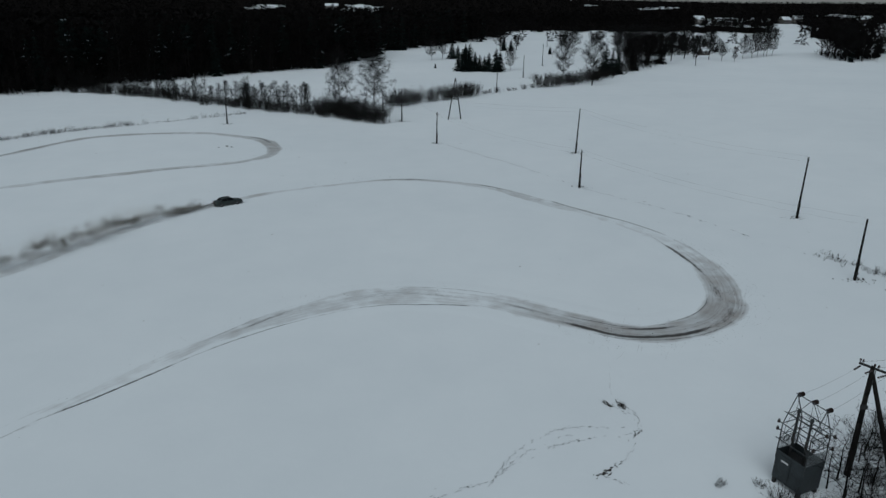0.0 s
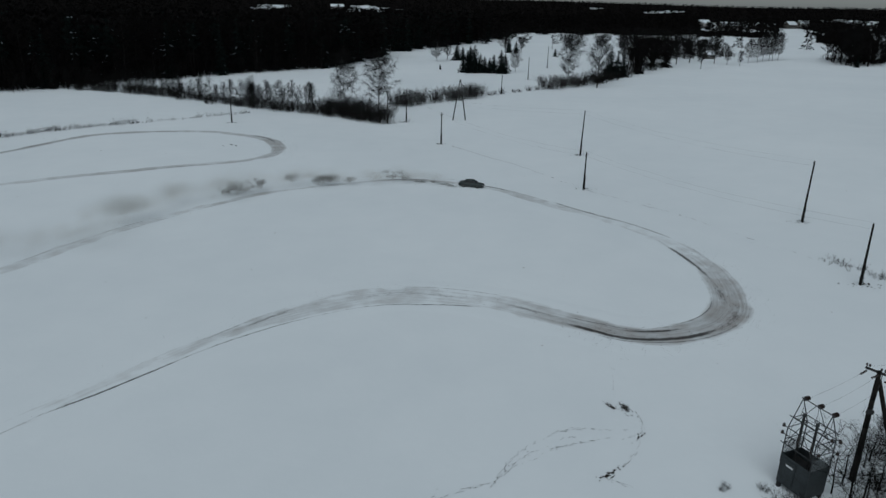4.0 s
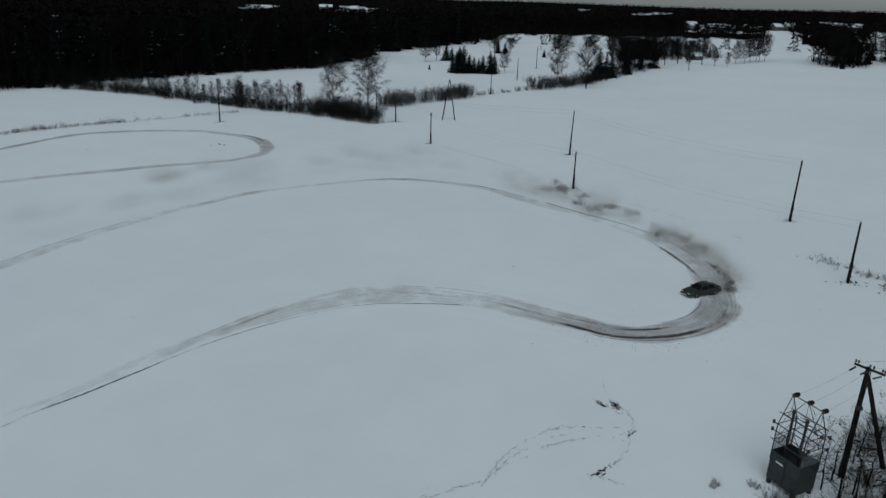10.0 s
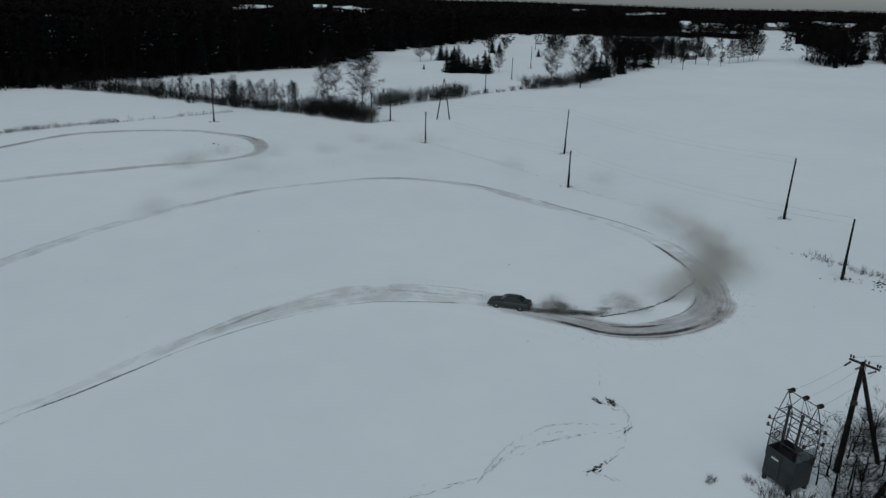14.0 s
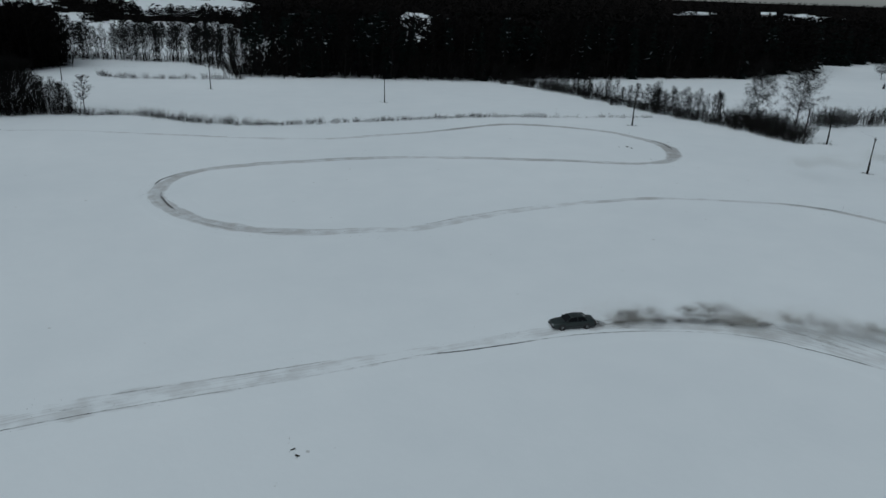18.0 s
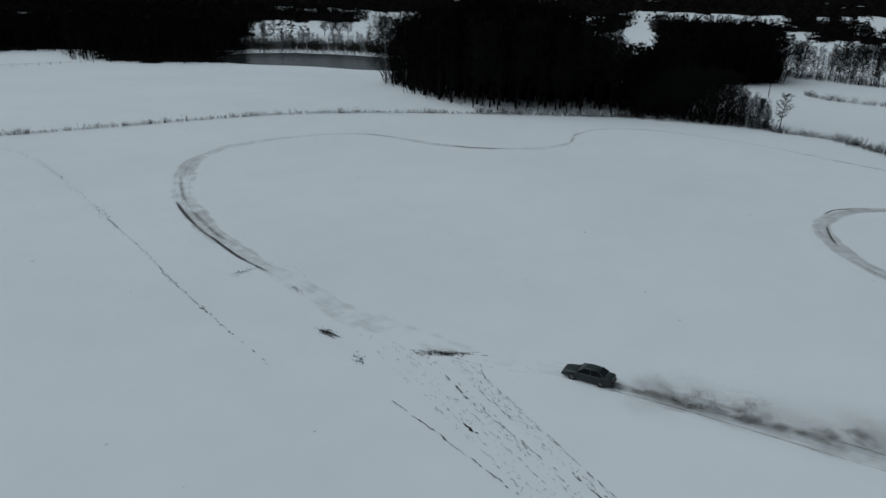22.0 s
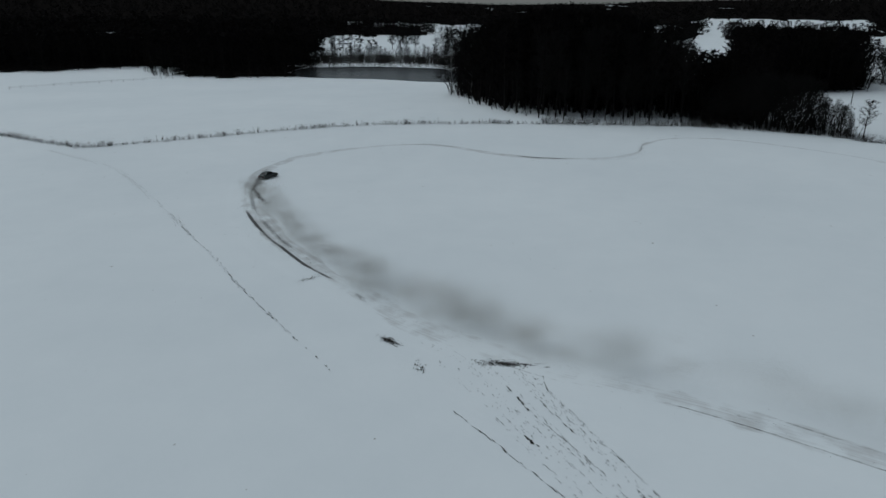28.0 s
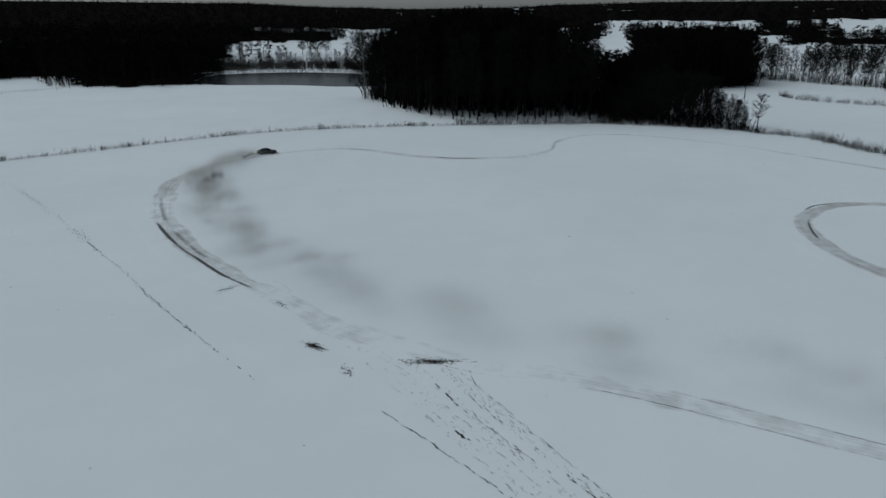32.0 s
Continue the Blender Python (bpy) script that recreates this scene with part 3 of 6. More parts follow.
    # a small turning loop of faint marks
    for loop, share in (([(2.9, 36.2), (4.6, 38.9), (6.2, 40.3), (8.1, 41.4), (10.6, 41.5), (12.3, 41.5)], 0.8), ([(2.4, 35.2), (3.6, 36.8), (5.3, 38.1), (7.0, 39.3), (9.4, 40.2), (11.4, 40.5), (12.6, 40.6)], 0.7), ([(3.2, 36.6), (4.9, 38.5), (6.6, 39.8), (8.6, 40.7)], 0.5),
                        ([(-4.0, 32.4), (-1.3, 33.9), (1.2, 35.0), (2.4, 35.7)], 1.6), ([(11.5, 44.6), (12.4, 43.6), (13.2, 42.8), (13.0, 41.0)], 0.5), ([(12.6, 44.6), (13.3, 42.8), (12.8, 40.6), (11.6, 38.2), (10.2, 37.1), (9.0, 36.3)], 0.6), ([(12.0, 45.2), (12.4, 48.5), (12.9, 50.5)], 0.25), ([(9.6, 36.2), (10.7, 35.6), (11.4, 35.3)], 0.8)):
        line = spline(loop, 0.22)
        for k in range(0, len(line) - 2):
            d = line[k + 1] - line[k]
            d = d / np.linalg.norm(d)
            here = share * (0.75 + 0.5 * math.sin(k / 4.0))
            for _ in range(2):
                if random.random() < here:
                    s.dash(line[k] + np.random.normal(0, 0.09, 2), d, random.uniform(0.08, 0.40), random.uniform(0.012, 0.036))
    # the line of old steps between two poles
    for p, q, share in (((-2.0, 142.5), (12.1, 122.6), 1.0), ((12.1, 122.6), (19.0, 109.5), 0.3), ((20.0, 107.5), (30.0, 95.0), 0.55), ((30.0, 95.0), (41.0, 76.0), 0.25)):
        p, q = np.array(p), np.array(q)
        d = (q - p) / np.linalg.norm(q - p)
        for k in range(int(np.linalg.norm(q - p) / 0.5)):
            if random.random() < share:
                s.dash(p + d * 0.5 * k + np.random.normal(0, 0.12, 2), d, random.uniform(0.3, 1.0), random.uniform(0.05, 0.13))
    s.done("tyre_marks", SOIL, "broken dark wheel ruts and soil clods torn into snow", "tyre marks")


build_marks()


# ---------------------------------------------------------------- plants
class Shape:
    """Triangles of one plant: tubes for wood, thin blades for twigs and needles."""

    def __init__(self, seed):
        self.rng = random.Random(seed)
        self.verts, self.faces, self.which = [], [], []

    def tube(self, p, q, r0, r1, mat, sides=4):
        p, q = Vector(p), Vector(q)
        d = (q - p).normalized()
        a = d.orthogonal().normalized()
        b = d.cross(a)
        n = len(self.verts)
        for c, r in ((p, r0), (q, r1)):
            for k in range(sides):
                w = 2 * math.pi * k / sides
                self.verts.append(c + (a * math.cos(w) + b * math.sin(w)) * r)
        for k in range(sides):
            e = (k + 1) % sides
            self.faces += [(n + k, n + e, n + sides + k), (n + e, n + sides + e, n + sides + k)]
            self.which += [mat, mat]

    def blade(self, p, d, wide, mat):
        p, d = Vector(p), Vector(d)
        s = d.orthogonal().normalized()
        s = Matrix.Rotation(self.rng.uniform(0, 6.28), 3, d.normalized()) @ s * wide * 0.5
        n = len(self.verts)
        self.verts += [p - s, p + s, p + d]
        self.faces.append((n, n + 1, n + 2))
        self.which.append(mat)

    def arrays(self):
        return np.array([tuple(v) for v in self.verts], np.float32), np.array(self.faces, np.int32), np.array(self.which, np.int32)


def bare_tree(seed, crown=0.30, start=0.25, limbs=22, side=5, twigs=8, droop=0.0, wide=0.006, stem=0.014, rise=0.8, widest=0.35):
    """A leafless tree one unit high: trunk, limbs, side branches and fine twigs. Material 0 is the bark, 1 the twigs."""
    s = Shape(seed)
    g = s.rng
    line = [Vector((0, 0, -0.02))]
    steps = 7
    for k in range(steps):
        line.append(Vector((line[-1].x + g.gauss(0, 0.008), line[-1].y + g.gauss(0, 0.008), 0.96 * (k + 1) / steps)))
    for k in range(steps):
        s.tube(line[k], line[k + 1], stem * (1 - k / steps) + 0.0012, stem * (1 - (k + 1) / steps) + 0.0012, 0, 5)
    for n in range(limbs):
        u = (n + g.random()) / limbs
        h = start + (0.93 - start) * u
        k = min(steps - 1, int(h / 0.96 * steps))
        p = line[k].lerp(line[k + 1], h / 0.96 * steps - k)
        w = n * 2.4 + g.uniform(-0.6, 0.6)
        # the outline of the crown swells to its widest and closes at the top
        form = smooth(-0.5, widest, u) if u < widest else math.sqrt(max(0.02, 1 - ((u - widest) / (1.02 - widest)) ** 2))
        reach = crown * form * g.uniform(0.65, 1.15) + 0.03
        d = Vector((math.cos(w), math.sin(w), rise * (0.6 + 1.0 * u) * g.uniform(0.7, 1.3)))
        d.normalize()
        mid = p + d * reach * 0.6
        end = mid + (d + Vector((g.gauss(0, 0.25), g.gauss(0, 0.25), 0.3 - droop))).normalized() * reach * 0.5
        thick = stem * 0.40 * (1.2 - h)
        s.tube(p, mid, thick, thick * 0.6, 0, 3)
        s.tube(mid, end, thick * 0.6, 0.0008, 1, 3)
        for _ in range(side):
            f = g.uniform(0.15, 1.0)
            q = p.lerp(mid, f * 2) if f < 0.5 else mid.lerp(end, f * 2 - 1)
            arm = (d * 0.6 + Vector((g.gauss(0, 0.65), g.gauss(0, 0.65), g.gauss(0.25, 0.4) - droop * 0.6))).normalized() * reach * g.uniform(0.22, 0.5)
            s.blade(q, arm, max(wide, thick * 0.5), 1)
            for _ in range(twigs):
                e = q + arm * g.uniform(0.1, 0.95)
                t = arm.normalized() * 0.5 + Vector((g.gauss(0, 0.7), g.gauss(0, 0.7), g.gauss(0.25, 0.5) - droop * 1.7))
                s.blade(e, t.normalized() * (0.025 + reach * g.uniform(0.10, 0.30)), wide * g.uniform(0.6, 1.2), 1)
    return s


def spruce(seed, full=0.24, layers=15, snow=0.12, bare=0.04):
    """A spruce one unit high. Material 0 is bark, 1 needles, 2 snow that lies on them."""
    s = Shape(seed)
    g = s.rng
    s.tube((0, 0, -0.02), (0, 0, 0.95), 0.016, 0.003, 0, 5)
    for n in range(layers):
        h = bare + (0.98 - bare) * n / layers
        reach = full * (1 - h) ** 0.8 * g.uniform(0.8, 1.15) + 0.015
        arms = 9
        for k in range(arms):
            w = 2 * math.pi * (k + g.random()) / arms
            d = Vector((math.cos(w), math.sin(w), -0.25 - 0.2 * g.random()))
            p = Vector((0, 0, h + g.uniform(-0.01, 0.03)))
            r = reach * g.uniform(0.7, 1.2)
            s.blade(p, d * r, 0.06 * (1.2 - h), 1)
            for _ in range(4):
                q = p + d * r * g.uniform(0.25, 0.95)
                s.blade(q, Vector((g.gauss(0, 0.5), g.gauss(0, 0.5), -0.7)) * r * 0.32, 0.045 * (1.2 - h), 1)
            if g.random() < snow:
                s.blade(p + d * r * 0.4 + Vector((0, 0, 0.012)), d * r * 0.6, 0.035 * (1.2 - h), 2)
    return s


def pine(seed, snow=0.25):
    """A tall pine one unit high, bare below, its crown in clumps."""
    s = Shape(seed)
    g = s.rng
    top = Vector((g.gauss(0, 0.02), g.gauss(0, 0.02), 0.97))
    s.tube((0, 0, -0.02), top * 0.6, 0.014, 0.010, 0, 5)
    s.tube(top * 0.6, top, 0.010, 0.002, 0, 4)
    for n in range(16):
        h = 0.5 + 0.48 * (n + g.random()) / 16
        w = n * 2.4
        d = Vector((math.cos(w), math.sin(w), 0.35))
        reach = 0.15 * (1.25 - h) * g.uniform(0.8, 1.4)
        p, e = top * h, top * h + d * reach
        s.tube(p, e, 0.004, 0.002, 0, 3)
        for _ in range(26):
            q = p.lerp(e, g.uniform(0.4, 1.1)) + Vector((g.gauss(0, 0.02), g.gauss(0, 0.02), g.gauss(0, 0.014)))
            s.blade(q, Vector((g.gauss(0, 1), g.gauss(0, 1), g.uniform(-0.3, 0.8))).normalized() * 0.045, 0.03, 1)
        if g.random() < snow * 2:
            for _ in range(5):
                q = p.lerp(e, g.uniform(0.5, 1.1)) + Vector((g.gauss(0, 0.02), g.gauss(0, 0.02), 0.022))
                s.blade(q, Vector((g.gauss(0, 1), g.gauss(0, 1), 0.1)).normalized() * 0.04, 0.028, 2)
    return s


def bush(seed, stems=16, twigs=14, spread=0.45, wide=0.020, stem=0.010):
    """A leafless thicket one unit high. Material 0 is the stems, 1 the twigs."""
    s = Shape(seed)
    g = s.rng
    for n in range(stems):
        w = g.uniform(0, 6.28)
        base = Vector((math.cos(w), math.sin(w), 0)) * spread * 0.5 * math.sqrt(g.random())
        tall = g.uniform(0.55, 1.0)
        mid = base * 1.3 + Vector((g.gauss(0, 0.04), g.gauss(0, 0.04), tall * 0.5))
        end = base * 1.9 + Vector((g.gauss(0, 0.06), g.gauss(0, 0.06), tall))
        s.tube(base - Vector((0, 0, 0.03)), mid, stem, stem * 0.7, 0, 3)
        s.tube(mid, end, stem * 0.7, stem * 0.1, 0, 3)
        for _ in range(twigs):
            f = g.uniform(0.1, 1.0)
            q = base.lerp(mid, f * 2) if f < 0.5 else mid.lerp(end, f * 2 - 1)
            t = Vector((g.gauss(0, 0.5), g.gauss(0, 0.5), 0.9)).normalized()
            s.blade(q, t * g.uniform(0.12, 0.3), wide * g.uniform(0.5, 1.1), 1)
    return s


def far_tree(seed, round_=True, blades=30, broad=1.0):
    """A tree for distant woods, one unit high: a ragged crown of short blades."""
    s = Shape(seed)
    g = s.rng
    s.tube((0, 0, -0.05), (0, 0, 0.6), 0.016, 0.010, 0, 3)
    for n in range(blades):
        h = g.uniform(0.02, 0.94)
        reach = 0.27 * (math.sin(math.pi * (0.15 + 0.8 * h)) if round_ else (1.05 - h))
        w = g.uniform(0, 6.28)
        far = reach * math.sqrt(g.random())
        t = Vector((math.cos(w), math.sin(w), g.uniform(-0.2, 1.0) if round_ else -0.4)).normalized()
        s.blade((math.cos(w) * far, math.sin(w) * far, h), t * g.uniform(0.08, 0.17), g.uniform(0.08, 0.15) * broad, 1)
    return s


def inside(poly, x, y):
    hit = False
    for k in range(len(poly)):
        (a, b), (c, d) = poly[k], poly[k - 1]
        if (b > y) != (d > y) and x < (c - a) * (y - b) / (d - b) + a:
            hit = not hit
    return hit


def scatter(poly, step, seed):
    g = random.Random(seed)
    xs, ys = [p[0] for p in poly], [p[1] for p in poly]
    out = []
    y = min(ys)
    while y < max(ys):
        x = min(xs)
        while x < max(xs):
            p = (x + g.uniform(-0.48, 0.48) * step, y + g.uniform(-0.48, 0.48) * step)
            if inside(poly, *p):
                out.append(p)
            x += step
        y += step
    return out


def wood(name, shapes, places, mats, label, category, seed=1, stout=1.0):
    """Many plants joined into one mesh. places: x, y, height in metres."""
    g = random.Random(seed)
    ready = [s.arrays() for s in shapes]
    verts, faces, which, count = [], [], [], 0
    for x, y, tall in places:
        v, f, w = ready[g.randrange(len(ready))]
        a = g.uniform(0, 6.28)
        c, s = math.cos(a), math.sin(a)
        fat = tall * stout * g.uniform(0.85, 1.2)
        p = np.empty_like(v)
        p[:, 0] = (v[:, 0] * c - v[:, 1] * s) * fat + x
        p[:, 1] = (v[:, 0] * s + v[:, 1] * c) * fat + y
        p[:, 2] = v[:, 2] * tall + height(x, y)
        verts.append(p)
        faces.append(f + count)
        which.append(w)
        count += len(v)
    me = tri_mesh(name, np.concatenate(verts), np.concatenate(faces), mats, np.concatenate(which))
    return tagged(new(name, me), label, category, kind="stuff")


def split_thing(name, shape, mats, names, label, category, group=""):
    """A plant as a thing of its own: one mesh part for each material."""
    v, f, w = shape.arrays()
    root = tagged(new(name), label, category, group)
    for k, (m, part_name) in enumerate(zip(mats, names)):
        some = f[w == k]
        if not len(some):
            continue
        used, back = np.unique(some, return_inverse=True)
        child = new(part_name, tri_mesh(part_name, v[used], back.reshape(-1, 3), [m]))
        child.parent = root
        if part_name in ("snow_cover", "stool", "brush"):
            child["kind"] = "stuff"
    return root


STOCK = {}


def plant(key, x, y, tall, turn=0.0, stout=1.0, label=""):
    """A copy of a stock plant at its place."""
    ob = copy_thing(STOCK[key], Matrix.Translation(on(x, y)) @ Matrix.Rotation(turn, 4, "Z"))
    ob.scale = (tall * stout, tall * stout, tall)
    if label:
        ob["label"] = label
    return ob


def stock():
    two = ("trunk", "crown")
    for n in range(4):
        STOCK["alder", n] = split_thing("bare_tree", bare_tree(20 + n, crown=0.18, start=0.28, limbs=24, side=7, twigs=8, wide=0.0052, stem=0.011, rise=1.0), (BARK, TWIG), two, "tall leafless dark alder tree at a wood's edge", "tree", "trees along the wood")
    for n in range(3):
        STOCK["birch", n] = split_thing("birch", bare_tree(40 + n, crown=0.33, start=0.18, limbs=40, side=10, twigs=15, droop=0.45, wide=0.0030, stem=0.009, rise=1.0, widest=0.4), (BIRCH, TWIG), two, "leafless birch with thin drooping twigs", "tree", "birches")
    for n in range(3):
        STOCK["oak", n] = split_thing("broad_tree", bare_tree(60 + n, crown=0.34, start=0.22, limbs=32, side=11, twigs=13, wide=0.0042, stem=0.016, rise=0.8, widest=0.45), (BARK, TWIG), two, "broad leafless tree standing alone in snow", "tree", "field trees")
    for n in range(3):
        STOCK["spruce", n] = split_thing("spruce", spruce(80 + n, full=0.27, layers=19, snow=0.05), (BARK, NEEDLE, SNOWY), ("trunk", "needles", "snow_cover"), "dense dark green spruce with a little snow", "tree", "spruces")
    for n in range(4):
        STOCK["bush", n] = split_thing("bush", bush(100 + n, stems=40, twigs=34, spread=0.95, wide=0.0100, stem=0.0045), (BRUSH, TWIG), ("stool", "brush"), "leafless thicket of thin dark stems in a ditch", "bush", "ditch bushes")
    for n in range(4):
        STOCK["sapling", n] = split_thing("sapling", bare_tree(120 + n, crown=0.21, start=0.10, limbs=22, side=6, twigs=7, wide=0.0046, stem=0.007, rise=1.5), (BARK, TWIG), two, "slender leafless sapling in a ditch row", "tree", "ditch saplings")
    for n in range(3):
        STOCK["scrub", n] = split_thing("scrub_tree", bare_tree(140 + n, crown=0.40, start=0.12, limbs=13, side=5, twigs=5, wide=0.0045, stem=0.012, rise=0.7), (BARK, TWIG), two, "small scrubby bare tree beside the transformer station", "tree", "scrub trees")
    for ob in STOCK.values():
        ob.location = (-60.0, -600.0, height(-60, -600))
        ob.scale = (9, 9, 9)


stock()
# the stock plants themselves stand in a clump behind the camera's field
for n, ob in enumerate(STOCK.values()):
    ob.location = on(-120 + 17 * n, -420 - 9 * (n % 5))

TALL_GROVE = [(-256, -6), (-215, 4), (-186, 20), (-186, 48), (-190, 60), (-215, 64), (-255, 60), (-300, 50), (-300, 15)]
LOW_GROVE = [(-186, 62), (-181, 74), (-174, 86), (-171, 92), (-175, 96), (-188, 92), (-200, 82), (-204, 66)]
MID_GROVE = [(-196, 60), (-186, 66), (-190, 76), (-212, 88), (-236, 92), (-250, 84), (-236, 66), (-215, 58)]
BACK_GROVE = [(-262, 104), (-276, 120), (-284, 140), (-292, 158), (-306, 166), (-340, 178), (-380, 192), (-390, 150), (-330, 118)]
STRIP = [(-332, 174), (-317, 177), (-300, 186), (-268, 196), (-232, 184), (-209, 175), (-203, 182), (-230, 195), (-268, 208), (-310, 198), (-336, 188)]
NORTH_WOOD = [(-204, 170), (-167, 201), (-129, 230), (-122, 258), (-92, 294), (-56, 321), (-42, 428), (20, 560), (-60, 700), (-330, 640), (-270, 420), (-235, 250), (-218, 196)]
WEST_WOOD = [(-332, -150), (-322, -116), (-332, -76), (-372, -80), (-480, -112), (-600, -130), (-640, -330), (-480, -370), (-352, -252), (-344, -214), (-362, -202), (-380, -178), (-345, -158)]
BACK_ROW = [(-395, 240), (-330, 300), (-345, 335), (-420, 270)]
CLEAR = (34.2, 37.8)


def bearing(x, y):
    return math.degrees(math.atan2(-x, y))


def build_woods():
    g = random.Random(5)
    alder = [bare_tree(200 + n, crown=0.19, start=0.30, limbs=18, side=5, twigs=6, wide=0.011) for n in range(5)]
    thick = [bare_tree(230 + n, crown=0.24, start=0.24, limbs=20, side=5, twigs=6, wide=0.015) for n in range(4)]
    cone = [spruce(260 + n, full=0.19, layers=13, snow=0.05) for n in range(3)]
    pines = [pine(280 + n, snow=0.16) for n in range(4)]
    lite = [bare_tree(210 + n, crown=0.24, start=0.10, limbs=13, side=4, twigs=6, wide=0.028) for n in range(5)]
    lite_cone = [spruce(270 + n, full=0.19, layers=8, snow=0.03) for n in range(3)]
    plain = [far_tree(215 + n, True, 150, 0.5) for n in range(5)]
    brush = [bush(300 + n, stems=8, twigs=15, spread=0.9, wide=0.032) for n in range(3)]

    edge = [(x, y) for x, y in scatter(TALL_GROVE, 5.2, 2) if x > -200 or y < 8]
    for x, y in edge:
        plant(("alder", g.randrange(4)), x, y, g.uniform(13, 24), g.uniform(0, 6.28), 0.9)
    deep = [(x, y, (14 + 13.5 * math.sin(0.2 + abs(y - 2) / 62 * 2.7) ** 0.5 if 0 < y < 62 else 15) * g.uniform(0.78, 1.06)) for x, y in scatter(TALL_GROVE, 4.4, 3) if x < -198]
    wood("alder_grove", alder + thick, deep, [BARK, SHADED_WOOD], "dense dark grove of leafless alders", "woodland", 4)
    wood("grove_undergrowth", brush, [(x, y, g.uniform(0.6, 1.8) if x > -206 else g.uniform(4, 12)) for x, y in scatter(TALL_GROVE, 3.4, 6) if x < -194], [BARK, SHADED_WOOD], "dark leafless undergrowth between grove trunks", "undergrowth", 7)
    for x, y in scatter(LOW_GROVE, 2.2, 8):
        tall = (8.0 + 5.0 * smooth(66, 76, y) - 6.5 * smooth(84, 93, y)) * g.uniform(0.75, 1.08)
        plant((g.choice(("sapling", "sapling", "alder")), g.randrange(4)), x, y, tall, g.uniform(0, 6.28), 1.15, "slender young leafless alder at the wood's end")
    wood("young_undergrowth", brush, [(x, y, g.uniform(1.5, 4.5)) for x, y in scatter(LOW_GROVE, 2.0, 9)], [BARK, SHADED_WOOD], "low dark brush under young alders", "undergrowth", 10)
    wood("hollow_thicket", lite + alder[:2], [(x, y, g.uniform(12, 17) * (0.5 if x > -205 else 1.0)) for x, y in scatter(MID_GROVE, 3.6, 210)], [BARK, SHADED_WOOD], "dark low thicket between two groves", "woodland", 211)
    wood("hollow_undergrowth", brush, [(x, y, g.uniform(1.5, 5)) for x, y in scatter(MID_GROVE, 2.4, 212)], [BARK, SHADED_WOOD], "dark brush between two groves", "undergrowth", 213)
    wood("far_grove", lite + alder[:2], [(x, y, g.uniform(18, 23)) for x, y in scatter(BACK_GROVE, 4.6, 11)], [BARK, SHADED_WOOD], "dark leafless wood beyond a snowy field", "woodland", 12)
    wood("far_grove_undergrowth", brush, [(x, y, g.uniform(4, 13)) for x, y in scatter(BACK_GROVE, 3.4, 110)], [BARK, SHADED_WOOD], "dark brush at the foot of a far wood", "undergrowth", 111)
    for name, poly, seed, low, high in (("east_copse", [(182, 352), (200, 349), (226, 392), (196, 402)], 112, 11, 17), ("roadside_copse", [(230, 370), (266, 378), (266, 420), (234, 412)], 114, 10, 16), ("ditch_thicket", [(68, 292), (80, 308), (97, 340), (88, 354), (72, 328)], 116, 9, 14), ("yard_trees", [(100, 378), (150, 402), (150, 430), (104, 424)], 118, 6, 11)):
        wood(name, thick + alder[:2] + cone[:1], [(x, y, g.uniform(low, high)) for x, y in scatter(poly, 5.0, seed)], [BARK, SHADED_WOOD, SNOWY], "dense dark copse of bare trees and spruces", "woodland", seed + 1, 1.15)
        wood(name + "_undergrowth", brush, [(x, y, g.uniform(1.5, 3.5)) for x, y in scatter(poly, 3.4, seed + 2)], [BARK, SHADED_WOOD], "dark brush under a copse", "undergrowth", seed + 3)
    wood("back_row", alder, [(x, y, g.uniform(9, 14)) for x, y in scatter(BACK_ROW, 8.0, 130)], [BARK, SHADED_WOOD], "thin leafless trees beyond a narrow row", "woodland", 131)
    wood("row_undergrowth", brush, [(x, y, g.uniform(1.2, 4.5)) for x, y in scatter(STRIP, 3.4, 132)], [BRUSH, TWIG], "low brush under a row of trees", "undergrowth", 133)
    for x, y in scatter(STRIP, 3.9, 13):
        plant((g.choice(("sapling", "sapling", "alder")), g.randrange(4)), x, y, g.uniform(10, 18), g.uniform(0, 6.28), g.uniform(0.75, 1.1), "thin leafless tree in a narrow row of trees")
    mixed, soft = [], []
    for x, y in scatter(NORTH_WOOD, 6.6, 14):
        a, r = bearing(x, y), math.hypot(x, y)
        tall = g.uniform(18, 25)
        if CLEAR[0] < a < CLEAR[1]:
            if r > 330:
                continue
            tall = g.uniform(19, 23)
        (mixed if g.random() < (0.62 if a > 36 else 0.45) else soft).append((x, y, tall))
    edge_line = [tuple(q) for q in spline(NORTH_WOOD[:6], 8.0)]

    def front(p):
        return min(math.hypot(p[0] - a, p[1] - b) for a, b in edge_line) < 26

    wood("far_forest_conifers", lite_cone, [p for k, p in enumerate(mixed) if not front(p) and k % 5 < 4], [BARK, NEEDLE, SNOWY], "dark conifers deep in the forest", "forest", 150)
    wood("far_forest_alders", plain, [p for k, p in enumerate(soft) if not front(p) and k % 5 < 3], [BARK, SHADED_WOOD], "dark bare trees deep in the forest", "forest", 160)
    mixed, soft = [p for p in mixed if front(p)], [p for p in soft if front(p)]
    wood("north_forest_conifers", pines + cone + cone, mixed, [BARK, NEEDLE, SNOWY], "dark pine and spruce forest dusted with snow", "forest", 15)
    wood("north_forest_alders", alder + thick + thick, soft, [BARK, SHADED_WOOD], "dark leafless trees filling the forest", "forest", 16)
